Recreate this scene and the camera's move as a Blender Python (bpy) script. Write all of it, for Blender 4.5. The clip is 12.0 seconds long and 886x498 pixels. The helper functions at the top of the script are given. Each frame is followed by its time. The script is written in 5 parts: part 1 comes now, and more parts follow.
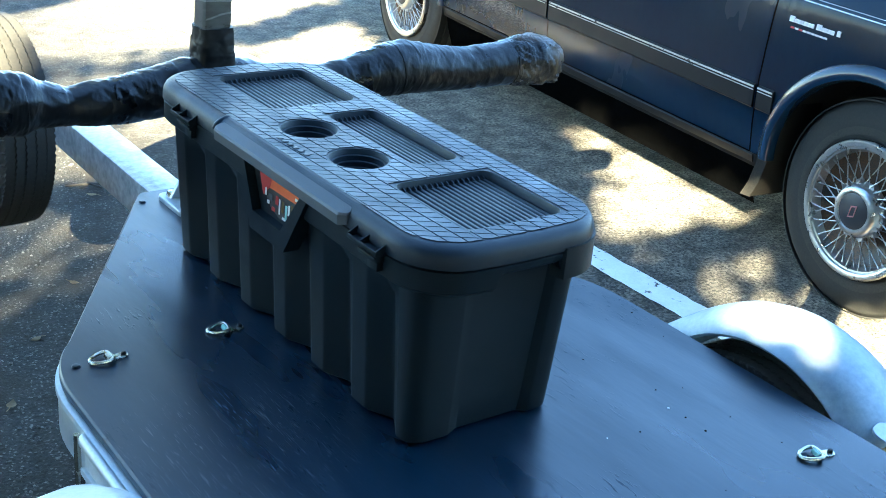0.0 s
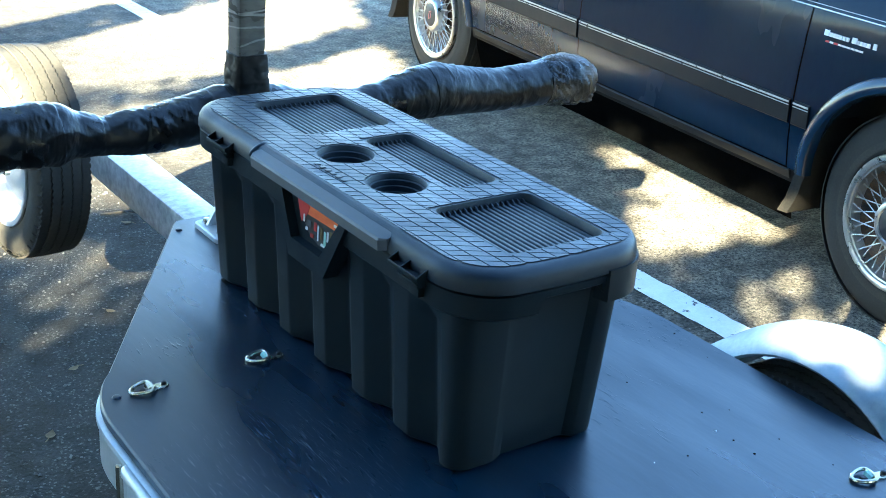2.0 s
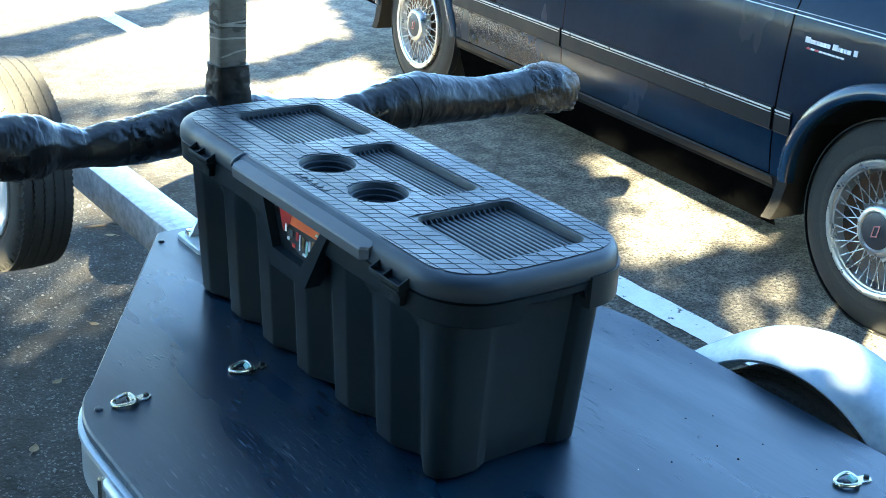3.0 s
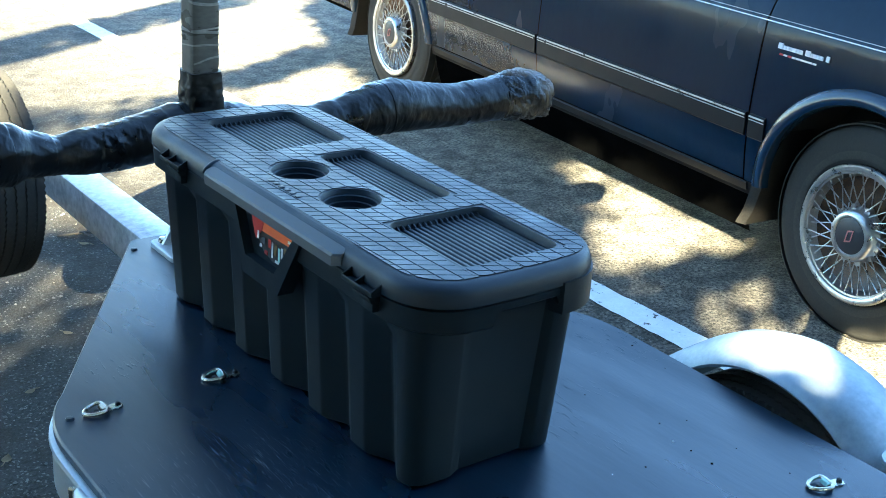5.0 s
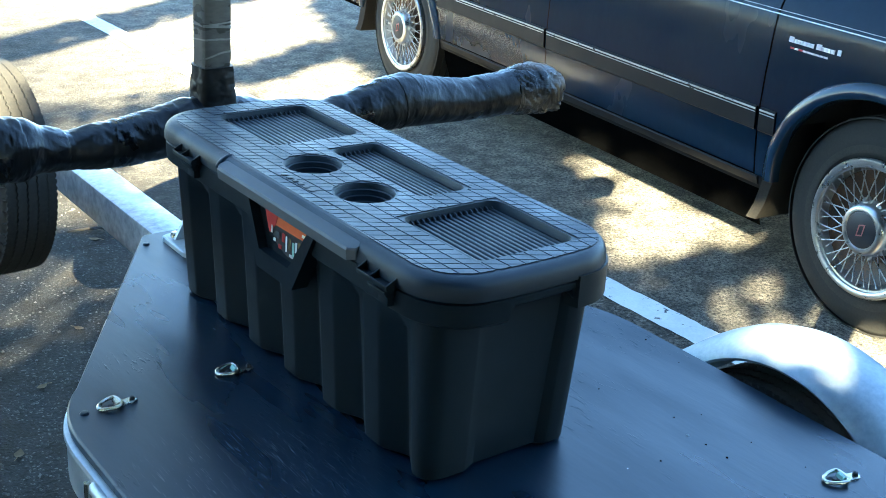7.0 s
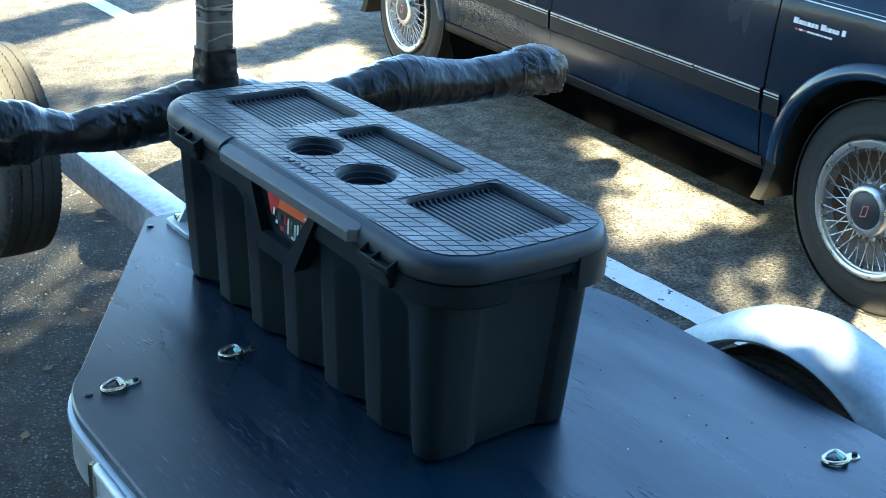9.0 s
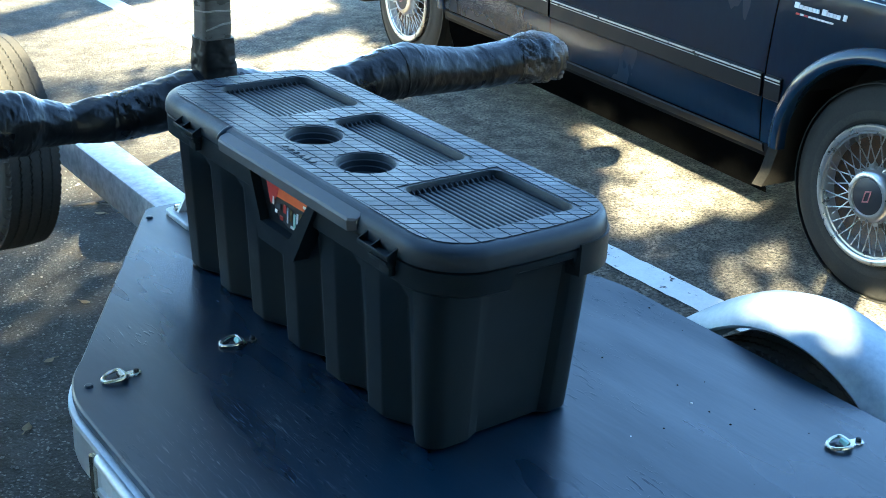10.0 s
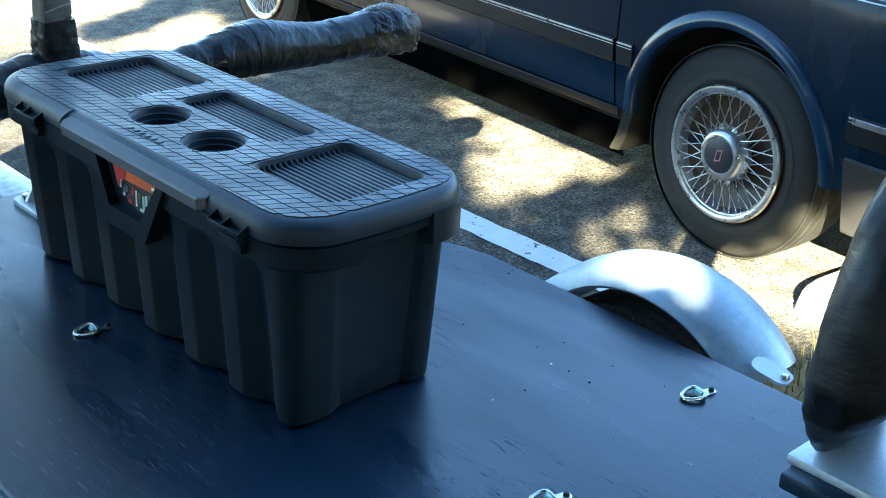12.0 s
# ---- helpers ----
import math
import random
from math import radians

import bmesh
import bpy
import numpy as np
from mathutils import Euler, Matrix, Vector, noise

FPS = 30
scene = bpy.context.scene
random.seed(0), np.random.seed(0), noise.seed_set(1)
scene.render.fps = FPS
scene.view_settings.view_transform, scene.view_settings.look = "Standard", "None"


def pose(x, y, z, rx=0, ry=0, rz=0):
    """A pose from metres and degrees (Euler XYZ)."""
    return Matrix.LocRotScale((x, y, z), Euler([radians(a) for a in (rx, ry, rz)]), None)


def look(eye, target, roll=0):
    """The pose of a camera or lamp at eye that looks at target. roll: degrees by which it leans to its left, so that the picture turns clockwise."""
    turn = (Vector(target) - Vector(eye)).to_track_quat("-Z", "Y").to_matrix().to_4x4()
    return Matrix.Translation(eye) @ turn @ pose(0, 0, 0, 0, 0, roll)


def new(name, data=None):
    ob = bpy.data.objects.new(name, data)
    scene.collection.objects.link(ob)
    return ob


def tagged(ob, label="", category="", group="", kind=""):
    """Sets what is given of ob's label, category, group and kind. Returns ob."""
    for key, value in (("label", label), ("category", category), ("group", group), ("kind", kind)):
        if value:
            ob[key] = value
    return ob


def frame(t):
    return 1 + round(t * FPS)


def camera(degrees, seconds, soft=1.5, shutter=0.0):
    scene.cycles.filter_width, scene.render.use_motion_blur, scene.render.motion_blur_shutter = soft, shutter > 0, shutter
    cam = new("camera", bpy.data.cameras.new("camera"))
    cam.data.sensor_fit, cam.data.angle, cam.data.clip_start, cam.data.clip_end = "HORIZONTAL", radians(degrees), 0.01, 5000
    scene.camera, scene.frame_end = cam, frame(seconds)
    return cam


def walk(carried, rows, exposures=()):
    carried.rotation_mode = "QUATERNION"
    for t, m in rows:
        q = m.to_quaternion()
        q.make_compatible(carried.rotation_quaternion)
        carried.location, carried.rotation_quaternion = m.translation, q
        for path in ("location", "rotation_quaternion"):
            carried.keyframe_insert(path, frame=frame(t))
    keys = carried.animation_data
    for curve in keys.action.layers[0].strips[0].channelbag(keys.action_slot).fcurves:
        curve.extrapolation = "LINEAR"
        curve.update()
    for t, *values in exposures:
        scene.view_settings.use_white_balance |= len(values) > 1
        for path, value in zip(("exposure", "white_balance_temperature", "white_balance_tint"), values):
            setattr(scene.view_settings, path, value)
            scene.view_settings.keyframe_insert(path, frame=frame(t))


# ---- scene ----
cam = camera(40.26, 12.0, soft=0.9)
PATH = [
    (0, (-0.93, -1.435, 1.407), (0.19, 0.019, 0.612), 5.6),
    (0.5, (-0.938, -1.426, 1.405), (0.148, 0.064, 0.63), 4.1),
    (1, (-0.936, -1.409, 1.405), (0.159, 0.076, 0.632), 5.0),
    (1.5, (-0.939, -1.414, 1.401), (0.146, 0.078, 0.628), 4.3),
    (2, (-0.932, -1.411, 1.404), (0.154, 0.083, 0.636), 4.0),
    (2.5, (-0.928, -1.411, 1.402), (0.171, 0.078, 0.645), 3.8),
    (3, (-0.926, -1.416, 1.401), (0.18, 0.072, 0.651), 3.7),
    (3.2, (-0.926, -1.411, 1.405), (0.181, 0.076, 0.654), 3.7),
    (4.8, (-0.915, -1.415, 1.398), (0.212, 0.063, 0.659), 4.0),
    (5, (-0.918, -1.419, 1.399), (0.219, 0.053, 0.662), 3.8),
    (5.5, (-0.918, -1.411, 1.396), (0.202, 0.072, 0.658), 3.6),
    (6, (-0.908, -1.418, 1.395), (0.202, 0.067, 0.646), 2.7),
    (6.5, (-0.915, -1.415, 1.396), (0.207, 0.064, 0.653), 2.9),
    (7, (-0.926, -1.411, 1.395), (0.201, 0.064, 0.651), 3.6),
    (7.2, (-0.926, -1.408, 1.395), (0.202, 0.07, 0.656), 3.5),
    (8.8, (-0.924, -1.418, 1.398), (0.185, 0.06, 0.634), 3.5),
    (9, (-0.923, -1.42, 1.398), (0.19, 0.052, 0.625), 3.4),
    (9.5, (-0.922, -1.418, 1.397), (0.186, 0.056, 0.621), 3.4),
    (10, (-0.917, -1.416, 1.392), (0.19, 0.052, 0.604), 2.9),
    (10.5, (-0.911, -1.412, 1.393), (0.191, 0.051, 0.59), 2.7),
    (11, (-0.908, -1.415, 1.393), (0.234, 0.022, 0.599), 2.6),
    (11.5, (-0.899, -1.425, 1.392), (0.313, -0.045, 0.599), 1.9),
    (12, (-0.896, -1.437, 1.387), (0.361, -0.111, 0.573), 2.6),
]
walk(cam, [(t, look(eye, target, roll)) for t, eye, target, roll in PATH],
     exposures=[(0, 4.92, 5450, 0), (3.2, 4.95, 5510, 0), (5, 4.68, 5530, 0), (7.2, 4.68, 5530, 0), (9, 4.62, 5500, 0), (12, 4.61, 5520, 0)])


# ---- world, sun ----
SUN = Vector((-1.64, -1.33, 1.0))           # towards the sun
elevation = math.atan2(SUN.z, math.hypot(SUN.x, SUN.y))
world = bpy.data.worlds.new("world")
scene.world = world
world.use_nodes = True
wn = world.node_tree
sky = wn.nodes.new("ShaderNodeTexSky")
sky.sky_type, sky.sun_disc = "NISHITA", False
sky.sun_elevation, sky.sun_rotation = elevation, math.atan2(SUN.x, SUN.y)
sky.air_density, sky.dust_density, sky.ozone_density = 1.0, 0.0, 1.8
wn.nodes["Background"].inputs["Strength"].default_value = 0.049
wn.links.new(sky.outputs["Color"], wn.nodes["Background"].inputs["Color"])
sun = new("sun", bpy.data.lights.new("sun", "SUN"))
sun.data.energy, sun.data.angle, sun.data.color = 5.0, radians(0.53), (1.0, 0.82, 0.52)
sun.matrix_world = look(SUN * 20, (0, 0, 0))


# ---- materials ----
def material(name, base, second=None, rough=0.5, metal=0.0, grain=200.0, patch=6.0, mix=0.5, bump=0.1, depth=0.001,
             coat=0.0, spread=0.1, stretch=(1, 1, 1), spec=0.5):
    """Principled surface: two colours mixed by noise at two scales, roughness that varies, fine relief."""
    m = bpy.data.materials.new(name)
    m.use_nodes = True
    nt = m.node_tree
    bsdf = nt.nodes["Principled BSDF"]
    second = second or tuple(min(1, c * 1.35 + 0.004) for c in base)
    at = nt.nodes.new("ShaderNodeTexCoord")
    mp = nt.nodes.new("ShaderNodeMapping")
    mp.inputs["Scale"].default_value = stretch
    nt.links.new(at.outputs["Object"], mp.inputs["Vector"])

    def noise_at(scale, detail):
        n = nt.nodes.new("ShaderNodeTexNoise")
        n.inputs["Scale"].default_value, n.inputs["Detail"].default_value = scale, detail
        n.inputs["Roughness"].default_value = 0.6
        nt.links.new(mp.outputs["Vector"], n.inputs["Vector"])
        return n.outputs["Fac"]
    large, fine = noise_at(patch, 4), noise_at(grain, 3)
    both = nt.nodes.new("ShaderNodeMix")
    both.inputs["Factor"].default_value = 0.45
    nt.links.new(large, both.inputs["A"])
    nt.links.new(fine, both.inputs["B"])
    ramp = nt.nodes.new("ShaderNodeMapRange")
    ramp.inputs["From Min"].default_value, ramp.inputs["From Max"].default_value = 0.5 - 0.25 * mix - 0.02, 0.5 + 0.25 * mix + 0.1
    nt.links.new(both.outputs["Result"], ramp.inputs["Value"])
    col = nt.nodes.new("ShaderNodeMix")
    col.data_type = "RGBA"
    col.inputs["A"].default_value, col.inputs["B"].default_value = (*base, 1), (*second, 1)
    nt.links.new(ramp.outputs["Result"], col.inputs["Factor"])
    nt.links.new(col.outputs["Result"], bsdf.inputs["Base Color"])
    rr = nt.nodes.new("ShaderNodeMapRange")
    rr.inputs["From Min"].default_value, rr.inputs["From Max"].default_value = 0.3, 0.7
    rr.inputs["To Min"].default_value, rr.inputs["To Max"].default_value = max(0.02, rough - spread), min(1, rough + spread)
    nt.links.new(large, rr.inputs["Value"])
    nt.links.new(rr.outputs["Result"], bsdf.inputs["Roughness"])
    bsdf.inputs["Metallic"].default_value = metal
    bsdf.inputs["Coat Weight"].default_value = coat
    bsdf.inputs["Coat Roughness"].default_value = 0.05
    bsdf.inputs["Specular IOR Level"].default_value = spec
    if bump:
        b = nt.nodes.new("ShaderNodeBump")
        b.inputs["Strength"].default_value, b.inputs["Distance"].default_value = bump, depth
        nt.links.new(fine, b.inputs["Height"])
        nt.links.new(b.outputs["Normal"], bsdf.inputs["Normal"])
    return m


def nodes_of(m):
    return m.node_tree, m.node_tree.nodes["Principled BSDF"]


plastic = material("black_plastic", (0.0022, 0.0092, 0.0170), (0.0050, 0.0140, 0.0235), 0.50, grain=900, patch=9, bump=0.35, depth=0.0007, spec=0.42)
# tread: same plastic, its sky sheen put into a lighter, bluer colour
plastic_sheen = material("sheen_toned_black_plastic", (0.0028, 0.0125, 0.0245), (0.0070, 0.0190, 0.0330), 0.46, grain=700, patch=14, mix=0.8, bump=0.3, depth=0.0006, spec=0.46)
# tub: same plastic as the lid, its darker shaded look put into the colour
plastic_shaded = material("shaded_black_plastic", (0.0014, 0.0060, 0.0094), (0.0030, 0.0094, 0.0138), 0.52, grain=600, patch=7, bump=0.3, depth=0.0008, spec=0.28)
plastic_worn = material("grey_plastic", (0.075, 0.079, 0.083), (0.105, 0.107, 0.107), 0.6, grain=700, patch=25, bump=0.2, depth=0.0005)
galvanized = material("galvanized_steel", (0.36, 0.39, 0.405), (0.58, 0.61, 0.625), 0.42, 0.45, grain=160, patch=9, mix=0.9, bump=0.12, depth=0.001, spread=0.15)
weathered = material("weathered_galvanized", (0.24, 0.26, 0.28), (0.70, 0.72, 0.73), 0.45, 0.45, grain=60, patch=13, mix=0.45, bump=0.15, depth=0.001, spread=0.15)
fender_zinc = material("dull_galvanized", (0.25, 0.31, 0.35), (0.52, 0.58, 0.61), 0.46, 0.35, grain=90, patch=10, mix=0.8, bump=0.12, depth=0.001, spread=0.15)
zinc = material("zinc_plated", (0.42, 0.40, 0.33), (0.62, 0.60, 0.53), 0.22, 1.0, grain=300, patch=60, bump=0.1)
chrome = material("chrome", (0.42, 0.42, 0.41), (0.62, 0.60, 0.57), 0.33, 1.0, grain=300, patch=30, bump=0.05)
rusty_chrome = material("spotted_chrome", (0.05, 0.045, 0.04), (0.19, 0.095, 0.035), 0.5, 0.4, grain=240, patch=14, mix=0.3, bump=0.1)
wrap = material("black_wrap", (0.004, 0.0042, 0.0050), (0.014, 0.013, 0.0115), 0.32, grain=48, patch=9, mix=0.7, bump=0.30, depth=0.005, stretch=(1.0, 0.8, 0.8), spread=0.16, spec=0.42)
wrap_end = material("crumpled_black_film", (0.004, 0.0052, 0.0066), (0.014, 0.0145, 0.0150), 0.38, grain=70, patch=16, mix=0.5, bump=0.6, depth=0.004, stretch=(0.6, 2.0, 2.0), spread=0.18, spec=0.5)
wrap_post = material("black_post_wrap", (0.004, 0.004, 0.0045), (0.011, 0.0105, 0.010), 0.5, grain=16, patch=9, bump=0.3, depth=0.004, stretch=(1.2, 0.8, 1.6), spread=0.12, spec=0.3)
wrap_matt = material("dull_black_wrap", (0.004, 0.0042, 0.0046), (0.009, 0.009, 0.009), 0.45, grain=60, patch=14, bump=0.5, depth=0.002, stretch=(1.2, 0.8, 2.2), spread=0.15, spec=0.30)
pale_tape = material("pale_tape", (0.15, 0.145, 0.13), (0.40, 0.38, 0.34), 0.35, grain=60, patch=25, mix=0.8, bump=0.2)
wrap_grey = material("grey_tape", (0.050, 0.047, 0.039), (0.14, 0.131, 0.112), 0.3, grain=40, patch=20, mix=0.8, bump=0.3, depth=0.003, stretch=(0.7, 0.7, 1.6))
rubber = material("tyre_rubber", (0.018, 0.0172, 0.0150), (0.036, 0.0335, 0.0285), 0.7, grain=160, patch=12, bump=0.2, spec=0.3)
rubber_dusty = material("dusty_rubber", (0.030, 0.0275, 0.023), (0.062, 0.055, 0.045), 0.8, grain=160, patch=14, bump=0.2, spec=0.3)
cap_grey = material("cap_grey", (0.020, 0.021, 0.025), (0.030, 0.031, 0.035), 0.4, grain=300, patch=30, bump=0.05)
flap_rubber = material("flap_rubber", (0.014, 0.0125, 0.0105), (0.034, 0.029, 0.022), 0.7, grain=160, patch=14, bump=0.2, spec=0.3)
trim_grey = material("grey_moulding", (0.012, 0.012, 0.013), (0.022, 0.020, 0.018), 0.6, grain=300, patch=8)
paint = material("navy_paint", (0.0056, 0.0225, 0.0490), (0.0105, 0.0325, 0.0640), 0.26, 0.0, grain=40, patch=2.4, mix=0.9, bump=0.02, coat=0.35, spread=0.10, spec=0.25, stretch=(1, 1, 0.45))
paint.node_tree.nodes["Principled BSDF"].inputs["Coat Roughness"].default_value = 0.14
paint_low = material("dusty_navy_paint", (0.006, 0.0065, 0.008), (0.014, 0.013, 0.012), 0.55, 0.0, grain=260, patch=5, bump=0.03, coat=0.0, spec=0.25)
moulding_dark = material("dark_moulding", (0.004, 0.005, 0.008), (0.008, 0.009, 0.011), 0.5, grain=300, patch=8, spec=0.2)
# near-black and glossless, with the shade under the car in its colour
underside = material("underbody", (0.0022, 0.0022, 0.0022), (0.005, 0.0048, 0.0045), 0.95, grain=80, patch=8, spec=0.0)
glass = material("car_glass", (0.006, 0.008, 0.009), (0.010, 0.012, 0.013), 0.05, bump=0)
white_paint = material("white_road_paint", (0.80, 0.80, 0.78), (0.92, 0.92, 0.90), 0.7, grain=140, patch=22, mix=0.30, bump=0.4, depth=0.002)
nt, bsdf = nodes_of(white_paint)               # specks of bare asphalt where the paint has worn off
worn_at = nt.nodes.new("ShaderNodeTexCoord")
worn_noise = nt.nodes.new("ShaderNodeTexNoise")
worn_noise.inputs["Scale"].default_value, worn_noise.inputs["Detail"].default_value, worn_noise.inputs["Roughness"].default_value = 26.0, 6, 0.72
worn_range = nt.nodes.new("ShaderNodeMapRange")
worn_range.inputs["From Min"].default_value, worn_range.inputs["From Max"].default_value = 0.60, 0.64
worn_mix = nt.nodes.new("ShaderNodeMix")
worn_mix.data_type = "RGBA"
worn_mix.inputs["B"].default_value = (0.06, 0.058, 0.052, 1)
nt.links.new(worn_at.outputs["Object"], worn_noise.inputs["Vector"])
nt.links.new(worn_noise.outputs["Fac"], worn_range.inputs["Value"])
nt.links.new(worn_range.outputs["Result"], worn_mix.inputs["Factor"])
nt.links.new(bsdf.inputs["Base Color"].links[0].from_socket, worn_mix.inputs["A"])
nt.links.new(worn_mix.outputs["Result"], bsdf.inputs["Base Color"])
white_mark = material("white_plastic", (0.70, 0.70, 0.72), (0.8, 0.8, 0.8), 0.4)
emblem_pink = material("pale_red_enamel", (0.42, 0.16, 0.15), None, 0.4)
red_mark = material("red_plastic", (0.45, 0.03, 0.04), None, 0.4)
concrete = material("concrete", (0.24, 0.22, 0.185), (0.38, 0.35, 0.30), 0.9, grain=120, patch=9, bump=0.5, depth=0.003)
grit_stone = material("grit_stone", (0.05, 0.047, 0.042), (0.17, 0.16, 0.145), 0.9, grain=90, patch=40, bump=0)
label_orange = material("orange_label", (0.75, 0.12, 0.03), (0.85, 0.20, 0.05), 0.35, grain=60, patch=30, bump=0)
label_red = material("red_label", (0.45, 0.03, 0.02), None, 0.35, bump=0)
label_dark = material("dark_print", (0.03, 0.03, 0.03), (0.10, 0.08, 0.06), 0.35, grain=90, patch=50, bump=0)
label_white = material("white_print", (0.75, 0.74, 0.70), None, 0.35, bump=0)
green_tag = material("green_sticker", (0.35, 0.62, 0.50), (0.5, 0.75, 0.62), 0.4, bump=0)
bark = material("bark", (0.10, 0.075, 0.055), (0.17, 0.13, 0.10), 0.95, grain=40, patch=6, bump=0.8, depth=0.02, stretch=(1, 1, 0.3))
leaf = material("leaf", (0.020, 0.045, 0.012), (0.045, 0.070, 0.018), 0.6, grain=30, patch=1.5, bump=0)
grass = material("dry_grass", (0.16, 0.15, 0.035), (0.34, 0.25, 0.08), 0.8, grain=60, patch=9, bump=0)
soil = material("leaf_litter", (0.14, 0.10, 0.05), (0.30, 0.21, 0.09), 0.95, grain=110, patch=8, mix=0.8, bump=0.8, depth=0.01)
enamel = material("silver_wheel_paint", (0.42, 0.44, 0.46), (0.54, 0.55, 0.57), 0.35, 0.3, grain=200, patch=12, bump=0.05)


def make_asphalt():
    m = material("asphalt", (0.005, 0.0050, 0.0048), (0.055, 0.0505, 0.043), 0.92, grain=105, patch=3.2, mix=0.42, bump=0.9, depth=0.006, spec=0.25)
    nt, bsdf = nodes_of(m)
    at = nt.nodes.new("ShaderNodeTexCoord")
    v = nt.nodes.new("ShaderNodeTexVoronoi")
    v.inputs["Scale"].default_value = 240
    nt.links.new(at.outputs["Object"], v.inputs["Vector"])
    hsv = nt.nodes.new("ShaderNodeSeparateColor")
    nt.links.new(v.outputs["Color"], hsv.inputs["Color"])
    k = nt.nodes.new("ShaderNodeMapRange")
    k.inputs["From Min"].default_value, k.inputs["From Max"].default_value = 0.88, 1.0
    nt.links.new(hsv.outputs["Red"], k.inputs["Value"])
    mx = nt.nodes.new("ShaderNodeMix")
    mx.data_type = "RGBA"
    mx.inputs["B"].default_value = (0.15, 0.14, 0.122, 1)
    old = bsdf.inputs["Base Color"].links[0].from_socket
    nt.links.new(k.outputs["Result"], mx.inputs["Factor"])
    nt.links.new(old, mx.inputs["A"])
    # pale sandy speckle, denser along the parking bays than by the kerb
    sep = nt.nodes.new("ShaderNodeSeparateXYZ")
    nt.links.new(at.outputs["Object"], sep.inputs["Vector"])
    lane = nt.nodes.new("ShaderNodeMapRange")
    lane.inputs["From Min"].default_value, lane.inputs["From Max"].default_value = 0.3, 1.9
    lane.inputs["To Min"].default_value, lane.inputs["To Max"].default_value = 0.0, 0.82
    nt.links.new(sep.outputs["X"], lane.inputs["Value"])
    spread = nt.nodes.new("ShaderNodeTexNoise")
    spread.inputs["Scale"].default_value, spread.inputs["Detail"].default_value, spread.inputs["Roughness"].default_value = 85, 5, 0.8
    nt.links.new(at.outputs["Object"], spread.inputs["Vector"])
    speck = nt.nodes.new("ShaderNodeMapRange")
    speck.inputs["From Min"].default_value, speck.inputs["From Max"].default_value = 0.40, 0.60
    nt.links.new(spread.outputs["Fac"], speck.inputs["Value"])
    clouds = nt.nodes.new("ShaderNodeTexNoise")
    clouds.inputs["Scale"].default_value, clouds.inputs["Detail"].default_value, clouds.inputs["Roughness"].default_value = 11, 8, 0.7
    nt.links.new(at.outputs["Object"], clouds.inputs["Vector"])
    thin = nt.nodes.new("ShaderNodeMapRange")
    thin.inputs["From Min"].default_value, thin.inputs["From Max"].default_value = 0.40, 0.60
    thin.inputs["To Min"].default_value, thin.inputs["To Max"].default_value = 0.35, 1.25
    nt.links.new(clouds.outputs["Fac"], thin.inputs["Value"])
    cover = nt.nodes.new("ShaderNodeMath")
    cover.operation = "MULTIPLY"
    nt.links.new(thin.outputs["Result"], cover.inputs[0])
    nt.links.new(speck.outputs["Result"], cover.inputs[1])
    amount = nt.nodes.new("ShaderNodeMath")
    amount.operation = "MULTIPLY"
    nt.links.new(lane.outputs["Result"], amount.inputs[0])
    nt.links.new(cover.outputs["Value"], amount.inputs[1])
    pale_speckle = nt.nodes.new("ShaderNodeMix")
    pale_speckle.data_type = "RGBA"
    pale_speckle.inputs["B"].default_value = (0.33, 0.285, 0.22, 1)
    nt.links.new(amount.outputs["Value"], pale_speckle.inputs["Factor"])
    nt.links.new(mx.outputs["Result"], pale_speckle.inputs["A"])
    # brown crumbled leaf litter on the kerb side
    far_side = nt.nodes.new("ShaderNodeMapRange")
    far_side.inputs["From Min"].default_value, far_side.inputs["From Max"].default_value = 1.3, 0.4
    nt.links.new(sep.outputs["X"], far_side.inputs["Value"])
    drift = nt.nodes.new("ShaderNodeTexNoise")
    drift.inputs["Scale"].default_value, drift.inputs["Detail"].default_value, drift.inputs["Roughness"].default_value = 7, 9, 0.78
    nt.links.new(at.outputs["Object"], drift.inputs["Vector"])
    heap = nt.nodes.new("ShaderNodeMapRange")
    heap.inputs["From Min"].default_value, heap.inputs["From Max"].default_value = 0.46, 0.58
    heap.inputs["To Max"].default_value = 0.92
    nt.links.new(drift.outputs["Fac"], heap.inputs["Value"])
    brown = nt.nodes.new("ShaderNodeMath")
    brown.operation = "MULTIPLY"
    nt.links.new(far_side.outputs["Result"], brown.inputs[0])
    nt.links.new(heap.outputs["Result"], brown.inputs[1])
    litter = nt.nodes.new("ShaderNodeMix")
    litter.data_type = "RGBA"
    litter.inputs["B"].default_value = (0.016, 0.0120, 0.008, 1)
    nt.links.new(brown.outputs["Value"], litter.inputs["Factor"])
    nt.links.new(pale_speckle.outputs["Result"], litter.inputs["A"])
    nt.links.new(litter.outputs["Result"], bsdf.inputs["Base Color"])
    return m


